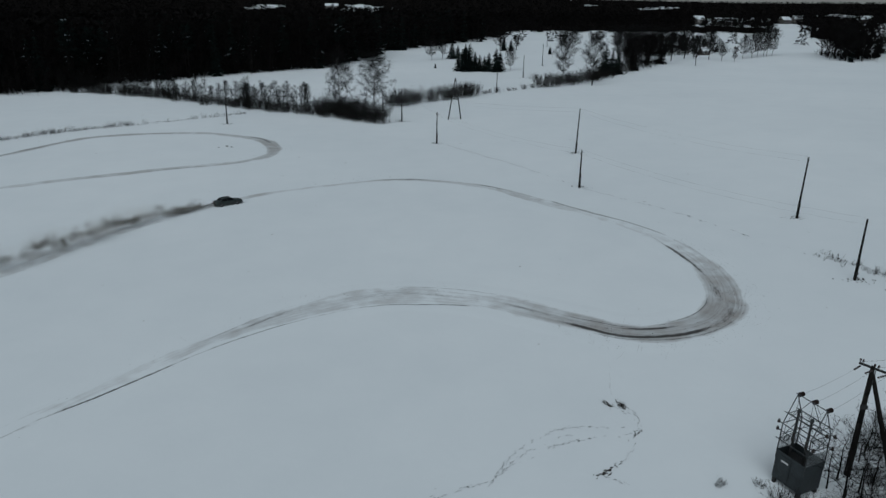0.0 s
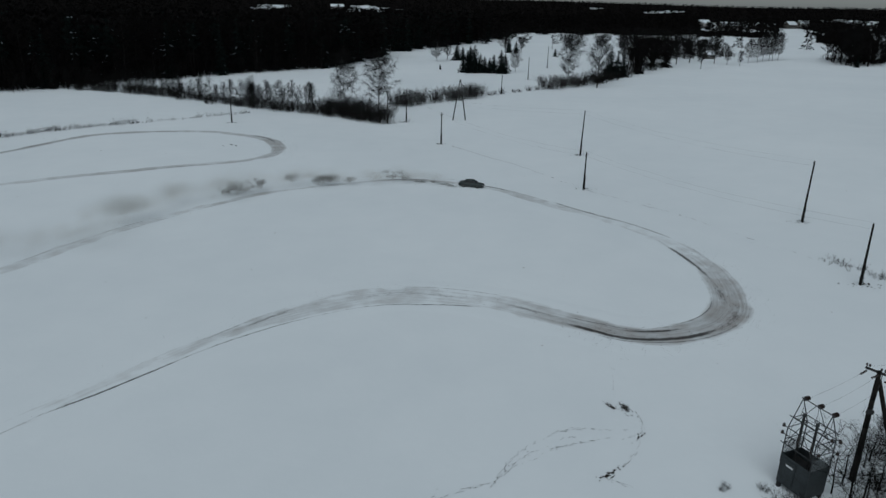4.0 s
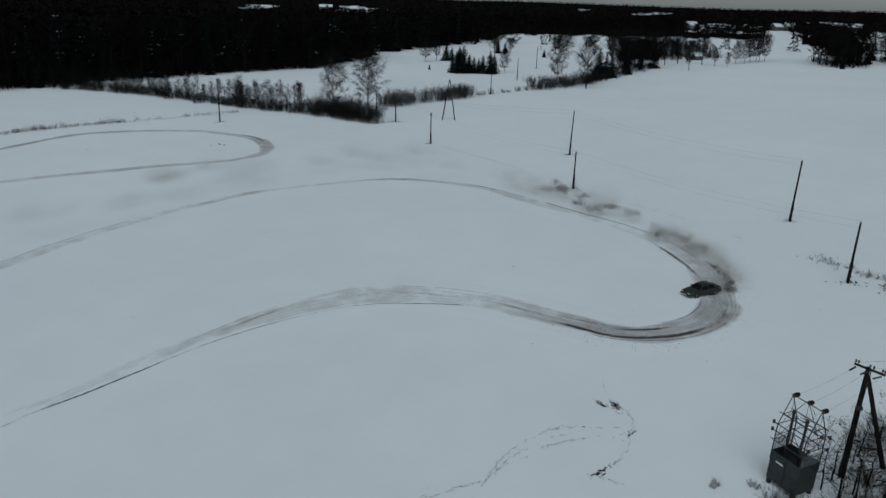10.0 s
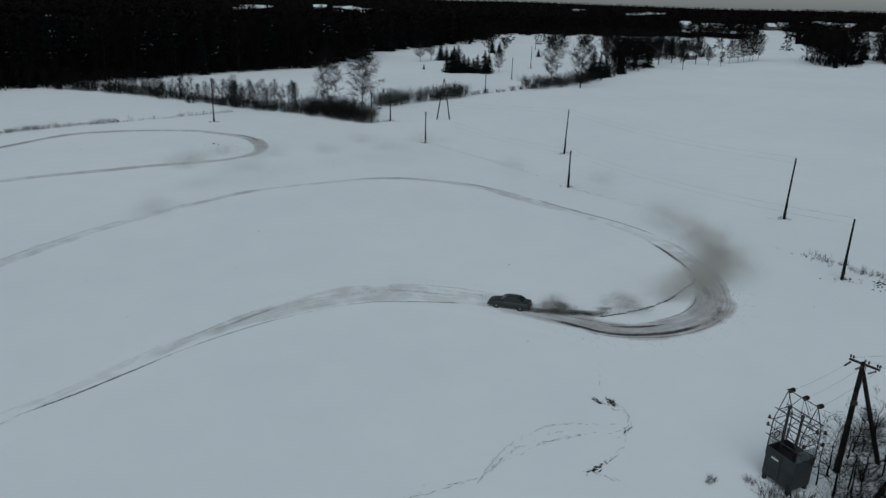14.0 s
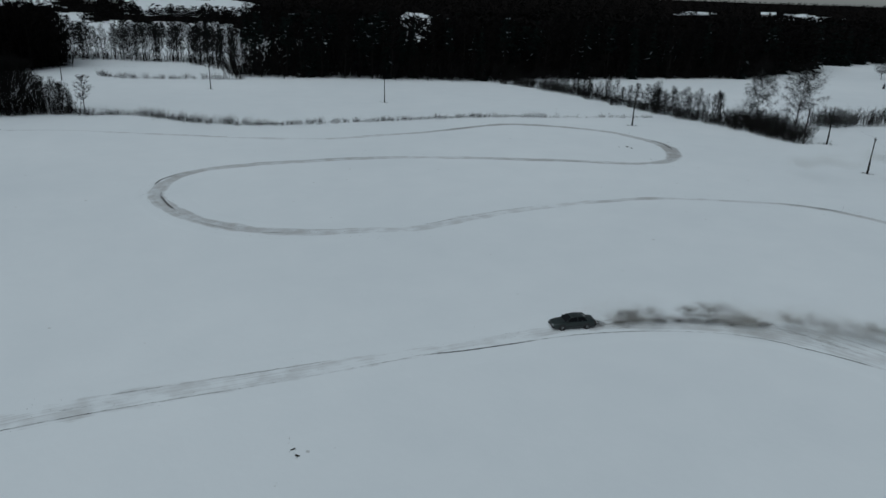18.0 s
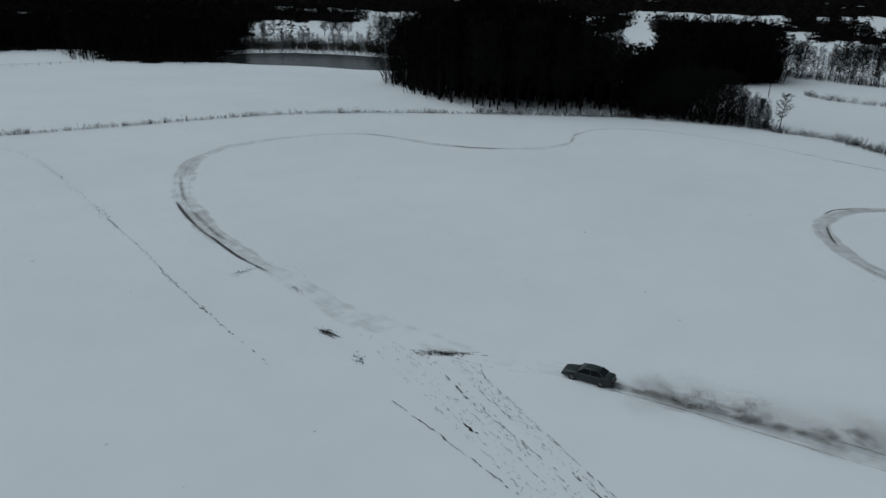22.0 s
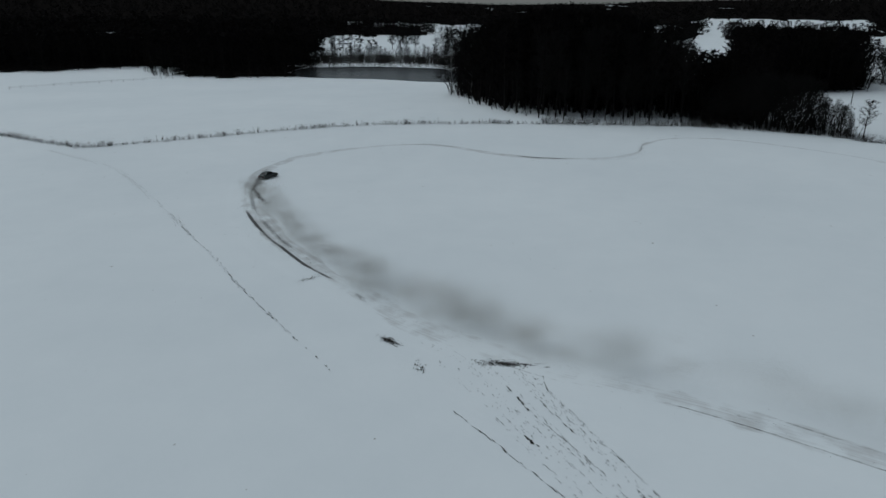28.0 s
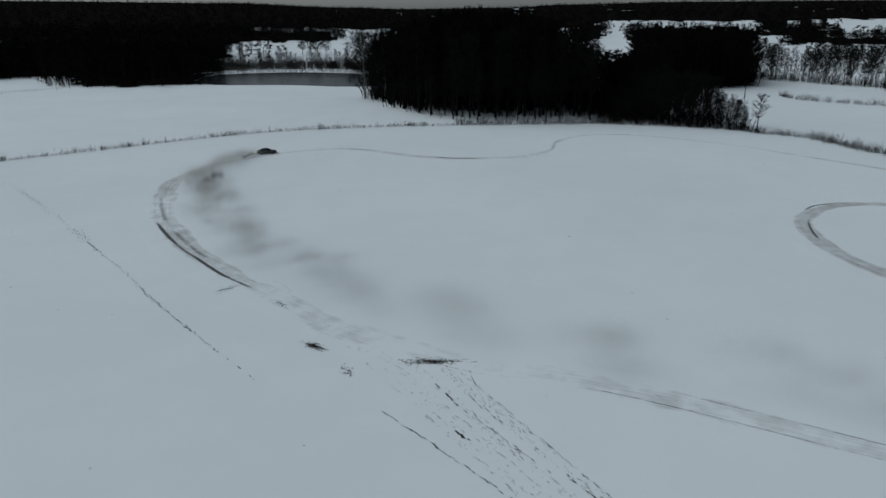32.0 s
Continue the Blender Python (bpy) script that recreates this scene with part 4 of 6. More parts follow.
    wood("forest_undergrowth", brush, [(x, y, g.uniform(1.5, 4.5)) for x, y in scatter(NORTH_WOOD, 5.4, 17) if math.hypot(x, y) < 420], [BARK, SHADED_WOOD], "dark brush along the forest's floor", "undergrowth", 18)
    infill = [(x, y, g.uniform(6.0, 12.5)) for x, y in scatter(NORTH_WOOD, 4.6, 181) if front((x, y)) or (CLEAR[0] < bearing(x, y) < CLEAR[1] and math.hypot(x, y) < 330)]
    wood("forest_infill", brush, infill, [BARK, SHADED_WOOD], "dark young growth between forest trunks", "undergrowth", 182)
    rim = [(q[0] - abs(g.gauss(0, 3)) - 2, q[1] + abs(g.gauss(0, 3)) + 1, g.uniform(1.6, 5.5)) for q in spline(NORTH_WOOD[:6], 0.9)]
    wood("forest_edge_brush", brush, rim, [BARK, SHADED_WOOD], "low dark brush along the forest's edge", "undergrowth", 180)
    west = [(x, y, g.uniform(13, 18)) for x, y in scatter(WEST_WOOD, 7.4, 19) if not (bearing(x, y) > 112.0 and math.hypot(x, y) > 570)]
    wood("west_forest", lite, [p for p in west if p[0] > -400], [BARK, SHADED_WOOD, SNOWY], "dark leafless wood beyond the low hill", "forest", 200)
    wood("west_forest_depth", plain + lite_cone[:1], [p for p in west if p[0] <= -400], [BARK, SHADED_WOOD, SNOWY], "dark mixed wood beyond the low hill", "forest", 20)
    wood("west_undergrowth", brush, [(x, y, g.uniform(2, 5)) for x, y in scatter(WEST_WOOD, 6.0, 21) if x > -430], [BARK, SHADED_WOOD], "dark brush at the foot of the wood", "undergrowth", 22)


build_woods()


# open fields between the distant woods: bearings from and to, distances from and to
OPEN_LAND = ((-5, 33, 540, 575), (-24, -4, 540, 690), (-40, -24, 540, 600), (-31, -27.5, 540, 900), (-25.2, -23, 540, 1040), (-20.5, -18.2, 900, 1250), (-22, -19.5, 880, 960),
             (-15.5, -14.1, 1870, 1940), (-10.0, -9.2, 1940, 1975), (-27.6, -25.6, 1380, 1540), (-34, -29.5, 1000, 1120), (5.2, 10.0, 1540, 1650), (6.6, 8.2, 1650, 1870), (14.2, 15.6, 1650, 1850),
             (34.2, 37.6, 330, 1230), (38.6, 39.0, 1000, 1160), (50, 72, 540, 770), (49, 56.5, 1080, 1540), (53, 57, 1000, 1500), (60.2, 61.8, 770, 960), (61.5, 68, 940, 1050), (62, 72.4, 1170, 1390), (71.2, 72.5, 540, 1390),
             (72, 93.6, 540, 790), (84.5, 93.2, 540, 1165), (75, 86, 900, 1180), (93, 101.5, 540, 790), (93, 99.6, 1150, 1245), (112.5, 126, 560, 700), (116.5, 118.5, 820, 900), (114.6, 117.4, 600, 730))


def far_wooded(a, r):
    """Whether distant woods cover the land at a bearing and distance."""
    wave = 1 + 0.035 * math.sin(a * 2.1 + r / 300.0) + 0.02 * math.sin(a * 5.3)
    sway = 0.35 * math.sin(r / 41.0 + a)
    return not any(a0 < a + sway < a1 and r0 < r * wave < r1 for a0, a1, r0, r1 in OPEN_LAND)


def build_far_woods():
    g = random.Random(31)
    shapes = [far_tree(320 + n, n % 3 != 0, 36, 1.3) for n in range(7)]
    fine = [far_tree(330 + n, n % 4 != 0, 120, 0.62) for n in range(7)]
    near, far = [], []
    r = 540.0
    while r < 3300:
        step = 10 + r * 0.0068 + 7 * smooth(1150, 1400, r)
        a = -62.0
        while a < 140.0:
            aa, rr = a + g.uniform(-0.5, 0.5) * math.degrees(step / r), r + g.uniform(-0.5, 0.5) * step * 1.6
            if far_wooded(aa, rr):
                x, y = -rr * math.sin(math.radians(aa)), rr * math.cos(math.radians(aa))
                (near if rr < 1200 else far).append((x, y, g.uniform(9, 15) * (1 - 0.4 * smooth(1500, 3000, rr))))
            a += math.degrees(step / r)
        r += step * 1.6
    wood("distant_woods", fine, near, [BARK, SHADED_WOOD], "dark woods between distant snowy fields", "forest", 32, 1.5)
    wood("hill_forest", shapes, far, [SHADED_WOOD, SHADED_WOOD], "forested hills along the horizon", "forest", 33, 1.9)


build_far_woods()


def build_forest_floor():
    """One near-black sheet draped over snow under the woods, standing in for their shade."""
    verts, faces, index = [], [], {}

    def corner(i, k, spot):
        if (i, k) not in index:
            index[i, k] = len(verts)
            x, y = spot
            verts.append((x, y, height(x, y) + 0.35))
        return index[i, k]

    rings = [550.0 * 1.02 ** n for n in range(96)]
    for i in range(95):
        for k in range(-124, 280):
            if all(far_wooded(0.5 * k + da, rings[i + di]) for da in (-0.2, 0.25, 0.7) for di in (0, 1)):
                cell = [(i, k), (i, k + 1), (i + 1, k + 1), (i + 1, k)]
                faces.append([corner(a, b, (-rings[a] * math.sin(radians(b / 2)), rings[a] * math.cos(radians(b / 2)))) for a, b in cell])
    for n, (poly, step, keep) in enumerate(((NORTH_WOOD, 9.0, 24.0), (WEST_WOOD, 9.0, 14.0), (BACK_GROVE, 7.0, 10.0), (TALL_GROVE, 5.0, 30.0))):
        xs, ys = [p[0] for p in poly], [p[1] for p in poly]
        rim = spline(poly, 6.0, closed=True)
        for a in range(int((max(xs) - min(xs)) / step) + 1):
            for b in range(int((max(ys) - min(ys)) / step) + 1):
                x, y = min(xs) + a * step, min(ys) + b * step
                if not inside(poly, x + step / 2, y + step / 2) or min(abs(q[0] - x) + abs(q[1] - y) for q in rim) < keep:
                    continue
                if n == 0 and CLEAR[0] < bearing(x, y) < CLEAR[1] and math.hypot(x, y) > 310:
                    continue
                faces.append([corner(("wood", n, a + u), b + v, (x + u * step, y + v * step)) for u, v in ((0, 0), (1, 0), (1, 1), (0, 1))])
    tagged(new("forest_floor", tri_mesh("forest_floor", verts, faces, [FLOOR_SHADE])), "near-black sheet standing in for shade under the woods", "forest floor", kind="structure")


build_forest_floor()


def row_of(line, step, keys, low, high, seed, wide=1.0, stout=1.0, label=""):
    g = random.Random(seed)
    pts = spline(line, step)
    for p in pts:
        x, y = p + np.array((g.gauss(0, wide), g.gauss(0, wide)))
        plant(keys[g.randrange(len(keys))], x, y, g.uniform(low, high), g.uniform(0, 6.28), stout * g.uniform(0.8, 1.3), label)


def brush_row(name, line, step, low, high, seed, wide, label, stout=1.0):
    """A continuous row of brush, joined."""
    g = random.Random(seed)
    shapes = [bush(350 + n, stems=14, twigs=12, spread=0.9, wide=0.016, stem=0.008) for n in range(4)]
    places = [(p[0] + g.gauss(0, wide), p[1] + g.gauss(0, wide), low + (high - low) * g.random() ** 1.6) for p in spline(line, step)]
    wood(name, shapes, places, [BRUSH, TWIG], label, "brush", seed, stout)


def build_hedges():
    bushes = [("bush", n) for n in range(4)]
    saplings = [("sapling", n) for n in range(4)]
    row_of([(-150, 232), (-126, 228), (-101, 221), (-82, 211), (-59, 196.5)], 1.25, saplings, 4.4, 7.6, 41, 0.9, 1.35)
    row_of([(-126, 228), (-101, 221), (-82, 211), (-59, 196.5), (-38, 183.5), (-19, 169.5)], 1.9, bushes, 2.2, 4.2, 42, 1.0, 1.1)
    row_of([(-62, 198), (-44, 188), (-40, 186)], 0.9, saplings, 5, 8.6, 43, 0.9, 1.3)
    row_of([(-36, 187), (-28, 182), (-22, 177)], 1.5, bushes, 3.4, 5.6, 44, 1.6, 1.2)
    row_of([(-20, 199.5), (-8, 209), (5, 222)], 1.5, bushes, 3.2, 5.0, 45, 0.9, 0.8, "dense upright leafless willow thicket")
    row_of([(8, 225), (16, 232), (30, 243)], 3.0, bushes, 0.8, 1.8, 46, 0.5)
    row_of([(29, 244), (36, 250), (49, 264), (62, 291)], 2.0, bushes, 2.6, 4.8, 47, 1.4)
    brush_row("ditch_brush", [(-184, 61), (-176, 84), (-166, 94.5), (-157, 102.5), (-140, 105), (-127, 112.5)], 0.5, 0.9, 2.4, 48, 0.7, "low dark brush along a field ditch")
    brush_row("field_brush", [(-127, 112.5), (-111, 134), (-93.5, 157), (-80, 167)], 0.45, 0.5, 1.5, 49, 0.6, "low dark brush along a field ditch")
    brush_row("grove_edge_brush", [(-186, 64), (-184, 20)], 0.8, 1.2, 2.8, 50, 0.8, "low dark brush at the wood's edge")
    brush_row("pond_bank_shrubs", [(-412, -95), (-418, -60), (-410, -20), (-385, 8)], 0.6, 4, 9.5, 51, 3.0, "leafless shrubs on a pond's bank")
    row_of([(-418, -95), (-426, -60), (-418, -20), (-392, 10)], 3.4, [("alder", n) for n in range(4)], 7, 12, 510, 3.0, 0.8, "thin leafless alder on a pond's bank")
    brush_row("meadow_brush", [(-250, 147), (-234, 146), (-214, 156), (-197, 168)], 0.8, 1.0, 2.6, 52, 0.7, "low dry brush across a snowy meadow")
    # dry grass along the ditches and the far field edge
    g = random.Random(53)
    tuft = [bush(340 + n, stems=6, twigs=3, spread=0.5, wide=0.045) for n in range(4)]
    places = []
    for line, step, low, high in (([(-161, -111), (-153.5, -97.5), (-150, -90), (-147.5, -81), (-160, -58), (-174, -29), (-180, 0), (-182, 18), (-185, 60)], 0.17, 0.4, 1.5),
                                  ([(-166, 93.5), (-158, 101.2), (-128, 111), (-111, 132.8), (-93.5, 155.4), (-73, 172), (-57, 186)], 0.3, 0.35, 1.3),
                                  ([(8, 224), (16, 232), (32, 245)], 0.6, 0.3, 1.0), ([(42.0, 76.0), (44.5, 73.0), (47.0, 69.0), (54.0, 65.5), (62.0, 63.0)], 0.12, 0.25, 0.85), ([(-19, 169), (-14, 172.5)], 0.4, 0.4, 1.2)):
        for n, p in enumerate(spline(line, step)):
            up = 0.5 + 0.5 * math.sin(n / 23.0)
            places.append((p[0] + g.gauss(0, 0.5), p[1] + g.gauss(0, 0.5), low + (high - low) * g.random() ** 2 * (0.45 + 0.55 * up)))
            if g.random() < 0.05:
                places.append((p[0], p[1], high * g.uniform(0.7, 1.1)))
    wood("dry_grass", tuft, places, [BRUSH, BRUSH], "dry grass and weed stalks along field ditches", "grass", 54, 1.4)
    reeds = [(x, y, g.uniform(1.5, 3.5)) for x, y in scatter([(-378, -92), (-470, -90), (-450, 10), (-366, 8), (-390, -40)], 3.2, 55)]
    reeds += [(x, y, g.uniform(1.0, 2.6)) for x, y in scatter([(-352, -78), (-392, -88), (-392, -10), (-352, 0), (-362, -40)], 4.2, 58)]
    wood("reeds", tuft, reeds, [STRAW, BRUSH], "dry reeds round a dark pond", "reeds", 56, 1.0)


build_hedges()


def build_field_trees():
    g = random.Random(61)
    for n, (kind, x, y, tall, stout) in enumerate((
            ("birch", -31.9, 188.0, 15.0, 0.9), ("birch", -23.4, 193.7, 15.2, 1.0), ("oak", 46.4, 248.4, 16.0, 0.85), ("birch", 38.0, 262.0, 16.0, 0.9),
            ("oak", 82.3, 328.4, 14.0, 1.0), ("oak", 92.8, 335.2, 14.5, 1.1), ("oak", 103.0, 352.0, 13.0, 1.0), ("oak", 113.7, 366.3, 15.0, 1.0),
            ("oak", 106.2, 324.5, 11.5, 0.8), ("oak", 124.0, 360.0, 13.0, 0.9), ("oak", 127.5, 352.0, 8.0, 0.9), ("oak", 131.0, 345.0, 6.5, 0.8), ("birch", 143.0, 366.0, 11.0, 0.9),
            ("birch", 149.0, 370.0, 11.5, 1.0), ("birch", 155.0, 378.0, 13.0, 0.9), ("birch", 158.5, 379.0, 14.0, 0.8), ("birch", 161.0, 381.0, 14.5, 0.8), ("birch", 166.0, 386.0, 13.0, 0.9),
            ("oak", 72.0, 318.0, 16.0, 1.2), ("oak", 76.0, 345.0, 15.0, 1.2), ("oak", 88.0, 362.0, 15.0, 1.3), ("oak", 100.0, 380.0, 15.0, 1.3),
            ("birch", -14.1, 363.4, 10.0, 1.2), ("oak", -9.0, 372.0, 9.0, 1.0), ("birch", 22.0, 310.0, 9.0, 1.0), ("oak", 24.0, 430.0, 10.0, 1.4), ("oak", 34.0, 434.0, 8.0, 1.2), ("oak", 60.0, 425.0, 12.0, 1.0), ("birch", 68.0, 430.0, 13.0, 1.0),
            ("oak", 187.0, 352.0, 14.0, 1.5), ("oak", 196.0, 372.0, 16.0, 1.5), ("oak", 205.0, 380.0, 15.0, 1.5), ("oak", 214.0, 372.0, 9.0, 1.2), ("oak", 228.0, 376.0, 15.0, 1.5), ("oak", 240.0, 384.0, 15.0, 1.5), 
            ("alder", -171.0, 95.5, 9.0, 1.3), ("birch", -246.0, -6.0, 22.0, 0.95), ("birch", -232.0, 1.0, 20.0, 0.8), ("oak", -568.0, -62.0, 15.0, 1.1), ("oak", -572.0, -56.0, 16.0, 1.1), ("oak", -566.0, -50.0, 15.0, 1.2), ("oak", -570.0, -44.0, 12.0, 1.2), ("birch", -780.0, 2.0, 17.0, 1.0), ("birch", -700.0, 36.0, 14.0, 1.0), ("oak", -860.0, 52.0, 15.0, 1.0), ("oak", -640.0, 92.0, 14.0, 1.0), ("alder", -520.0, -100.0, 13.0, 1.2), ("alder", -535.0, -104.0, 15.0, 1.2), ("alder", -528.0, -112.0, 14.0, 1.3), ("alder", -540.0, -96.0, 13.0, 1.2), ("alder", -532.0, 190.0, 17.0, 1.1), ("alder", -530.0, 195.0, 16.0, 1.0), ("alder", -536.0, 199.0, 18.0, 1.1), ("alder", -528.0, 202.0, 16.0, 1.0), ("alder", -534.0, 206.0, 15.0, 1.1), ("alder", -526.0, 186.0, 15.0, 1.0))):
        plant((kind, n % 3), x, y, tall, g.uniform(0, 6.28), stout)
    for n, (x, y, tall, stout) in enumerate(((-0.5, 306.5, 7.0, 2.0), (1.2, 305.0, 9.5, 1.9), (4.2, 303.0, 12.0, 1.8), (2.6, 306.0, 10.5, 1.9), (6.6, 304.0, 8.4, 2.0), (8.6, 306.0, 7.0, 2.0), (10.6, 303.6, 6.6, 2.0), (12.4, 304.0, 8.0, 1.9), (15.4, 301.2, 10.0, 1.8), (17.2, 303.2, 8.4, 1.9), (-4.0, 371.0, 9.0, 1.9), (-1.0, 372.0, 7.0, 2.0), (3.0, 374.0, 7.5, 1.9), (-10.8, 319.0, 2.4, 1.6),
                                             (57.0, 281.0, 12.5, 1.6), (60.5, 285.0, 10.0, 1.8), (63.5, 288.0, 9.0, 1.8), (30.0, 424.0, 7.0, 1.9), (26.0, 428.0, 8.0, 1.9), (50.0, 400.0, 4.5, 1.8), (186.0, 345.0, 5.5, 1.8))):
        plant(("spruce", n % 3), x, y, tall, g.uniform(0, 6.28), 0.72 * stout)


build_field_trees()


# ---------------------------------------------------------------- built things
def part(name, bm, mat, parent, label="", soft=False):
    """Links a bmesh as one mesh under its thing."""
    me = bpy.data.meshes.new(name)
    bm.to_mesh(me)
    bm.free()
    for m in mat if isinstance(mat, (list, tuple)) else (mat,):
        me.materials.append(m)
    if soft:
        me.polygons.foreach_set("use_smooth", np.ones(len(me.polygons), bool))
    ob = new(name, me)
    ob.parent = parent
    if label:
        ob["label"] = label
    return ob


def rod(bm, p, q, r0, r1=None, sides=8):
    p, q = Vector(p), Vector(q)
    d = (q - p).normalized()
    a = d.orthogonal().normalized()
    b = d.cross(a)
    r1 = r0 if r1 is None else r1
    rings = []
    for c, r in ((p, r0), (q, r1)):
        rings.append([bm.verts.new(c + (a * math.cos(2 * math.pi * k / sides) + b * math.sin(2 * math.pi * k / sides)) * r) for k in range(sides)])
    for k in range(sides):
        e = (k + 1) % sides
        bm.faces.new((rings[0][k], rings[0][e], rings[1][e], rings[1][k]))
    bm.faces.new(rings[0][::-1])
    bm.faces.new(rings[1])
    return bm


def box(bm, lo, hi, bevel=0.0):
    x0, y0, z0 = lo
    x1, y1, z1 = hi
    v = [bm.verts.new(c) for c in ((x0, y0, z0), (x1, y0, z0), (x1, y1, z0), (x0, y1, z0), (x0, y0, z1), (x1, y0, z1), (x1, y1, z1), (x0, y1, z1))]
    made = [bm.faces.new([v[k] for k in f]) for f in ((3, 2, 1, 0), (4, 5, 6, 7), (0, 1, 5, 4), (1, 2, 6, 5), (2, 3, 7, 6), (3, 0, 4, 7))]
    if bevel:
        edges = list({e for f in made for e in f.edges})
        bmesh.ops.bevel(bm, geom=edges, offset=bevel, segments=2, affect="EDGES", profile=0.6)
    return bm


def insulator(parent, at):
    bm = bmesh.new()
    x, y, z = at
    rod(bm, (x, y, z), (x, y, z + 0.10), 0.02, 0.02, 6)
    for k in range(3):
        rod(bm, (x, y, z + 0.10 + 0.05 * k), (x, y, z + 0.14 + 0.05 * k), 0.065, 0.04, 8)
    return part("insulator", bm, CERAMIC, parent, "brown glazed insulator")


def pole(x, y, tall, arm=0.0, lean=(0.0, 0.0), turn=0.0, label="plain dark wooden power pole standing in snow"):
    root = tagged(new("power_pole"), label, "power pole", "power poles")
    root.location = on(x, y)
    root.rotation_euler = (radians(lean[0]), radians(lean[1]), 0)
    bm = bmesh.new()
    cuts = 5
    for k in range(cuts):
        rod(bm, (0, 0, -0.4 + (tall + 0.4) * k / cuts), (0, 0, -0.4 + (tall + 0.4) * (k + 1) / cuts), 0.15 - 0.012 * k, 0.15 - 0.012 * (k + 1), 9)
    part("post", bm, POLE, root, soft=True)
    bm = bmesh.new()
    rod(bm, (0.12, 0, 0.0), (0.10, 0, 2.3), 0.09, 0.085, 7)
    part("footing", bm, POLE, root, "short stub post bound to the foot")
    for z in (0.7, 1.7):
        part("binding", rod(bmesh.new(), (0.05, 0, z), (0.05, 0, z + 0.09), 0.235, 0.235, 9), IRON, root, "iron wire binding")
    c, s = math.cos(turn), math.sin(turn)
    if arm:
        bm = bmesh.new()
        rod(bm, (-c * arm, -s * arm, tall - 0.35), (c * arm, s * arm, tall - 0.35), 0.05, 0.05, 6)
        part("crossarm", bm, POLE, root)
        for k in (-0.92, 0.92):
            insulator(root, (c * arm * k, s * arm * k, tall - 0.31))
        insulator(root, (0, 0, tall))
    else:
        for k, z in ((-1, 0.35), (1, 0.7)):
            bm = bmesh.new()
            rod(bm, (0, 0, tall - z), (c * 0.28 * k, s * 0.28 * k, tall - z + 0.02), 0.015, 0.015, 5)
            part("hook", bm, IRON, root)
            insulator(root, (c * 0.28 * k, s * 0.28 * k, tall - z + 0.02))
    return root


def a_pole(x, y, tall, spread, turn=0.0, label="dark wooden A-frame power pole in snow"):
    """Two leaning posts that meet at the top."""
    root = tagged(new("a_frame_pole"), label, "power pole", "power poles")
    root.location = on(x, y)
    c, s = math.cos(turn) * spread / 2, math.sin(turn) * spread / 2
    for k in (-1, 1):
        dz = height(x + c * k, y + s * k) - height(x, y)
        bm = bmesh.new()
        rod(bm, (c * k, s * k, dz - 0.4), (0.06 * k, 0, tall), 0.15, 0.10, 9)
        part("post", bm, POLE, root, soft=True)
    bm = bmesh.new()
    rod(bm, (-c * 0.5, -s * 0.5, tall * 0.5), (c * 0.5, s * 0.5, tall * 0.5), 0.06, 0.06, 6)
    part("brace", bm, POLE, root)
    part("bolt_plate", box(bmesh.new(), (-0.14, -0.14, tall - 0.5), (0.14, 0.14, tall - 0.38), 0.01), IRON, root)
    insulator(root, (0, 0, tall))
    return root


WIRE_SAG = 0.6


def cable(p, q, r=0.012, sag=WIRE_SAG):
    """A hanging wire between two points."""
    cu = bpy.data.curves.new("power_line", "CURVE")
    cu.dimensions, cu.bevel_depth, cu.bevel_resolution = "3D", r, 0
    sp = cu.splines.new("POLY")
    many = 14
    sp.points.add(many)
    p, q = Vector(p), Vector(q)
    for k in range(many + 1):
        t = k / many
        c = p.lerp(q, t) - Vector((0, 0, 4 * sag * t * (1 - t)))
        sp.points[k].co = (*c, 1)
    cu.materials.append(IRON)
    return tagged(new("power_line", cu), "thin dark overhead power line", "cable", "power lines")


POLES = ((-56.5, 168.8, 10.2, 0.0), (-18.3, 169.6, 7.9, 0.0), (-14.0, 172.5, 8.1, 0.7), (-4.4, 144.7, 6.4, 0.4), (12.1, 227.8, 6.2, 0.0), (24.8, 277.0, 8.3, 0.0), (38.0, 329.7, 9.6, 0.0),
         (23.2, 135.1, 8.7, 0.0), (19.6, 108.2, 6.0, 0.0), (46.2, 91.1, 8.4, 0.0), (42.2, 68.8, 6.7, 0.0), (-128.6, 161.8, 7.2, 0.0), (-185.3, 145.1, 7.3, 0.0), (-243.2, 129.2, 5.8, 0.0), (56.5, 470.0, 12.0, 0.0))
random.seed(71)
for x, y, tall, arm in POLES:
    pole(x, y, tall, arm, (random.gauss(0, 0.7), random.gauss(0, 0.7)), random.uniform(0, 3.1))
a_pole(-0.9, 175.9, 10.0, 3.3, 0.1)
a_pole(-42.1, 193.1, 6.9, 1.7, 0.2)
a_pole(70.0, 455.0, 9.5, 2.6, 0.1)


def top_of(n, up=0.1):
    x, y, tall, _ = POLES[n]
    return on(x, y, tall + up)


for a, b in ((3, 8), (8, 10), (2, 3), (7, 9), (1, 7), (12, 11), (13, 12), (11, 0), (0, 1)):
    cable(top_of(a), top_of(b), 0.0045, 0.9)
    if a in (1, 3, 7, 8):
        cable(top_of(a, -0.6), top_of(b, -0.6), 0.0045, 0.9)

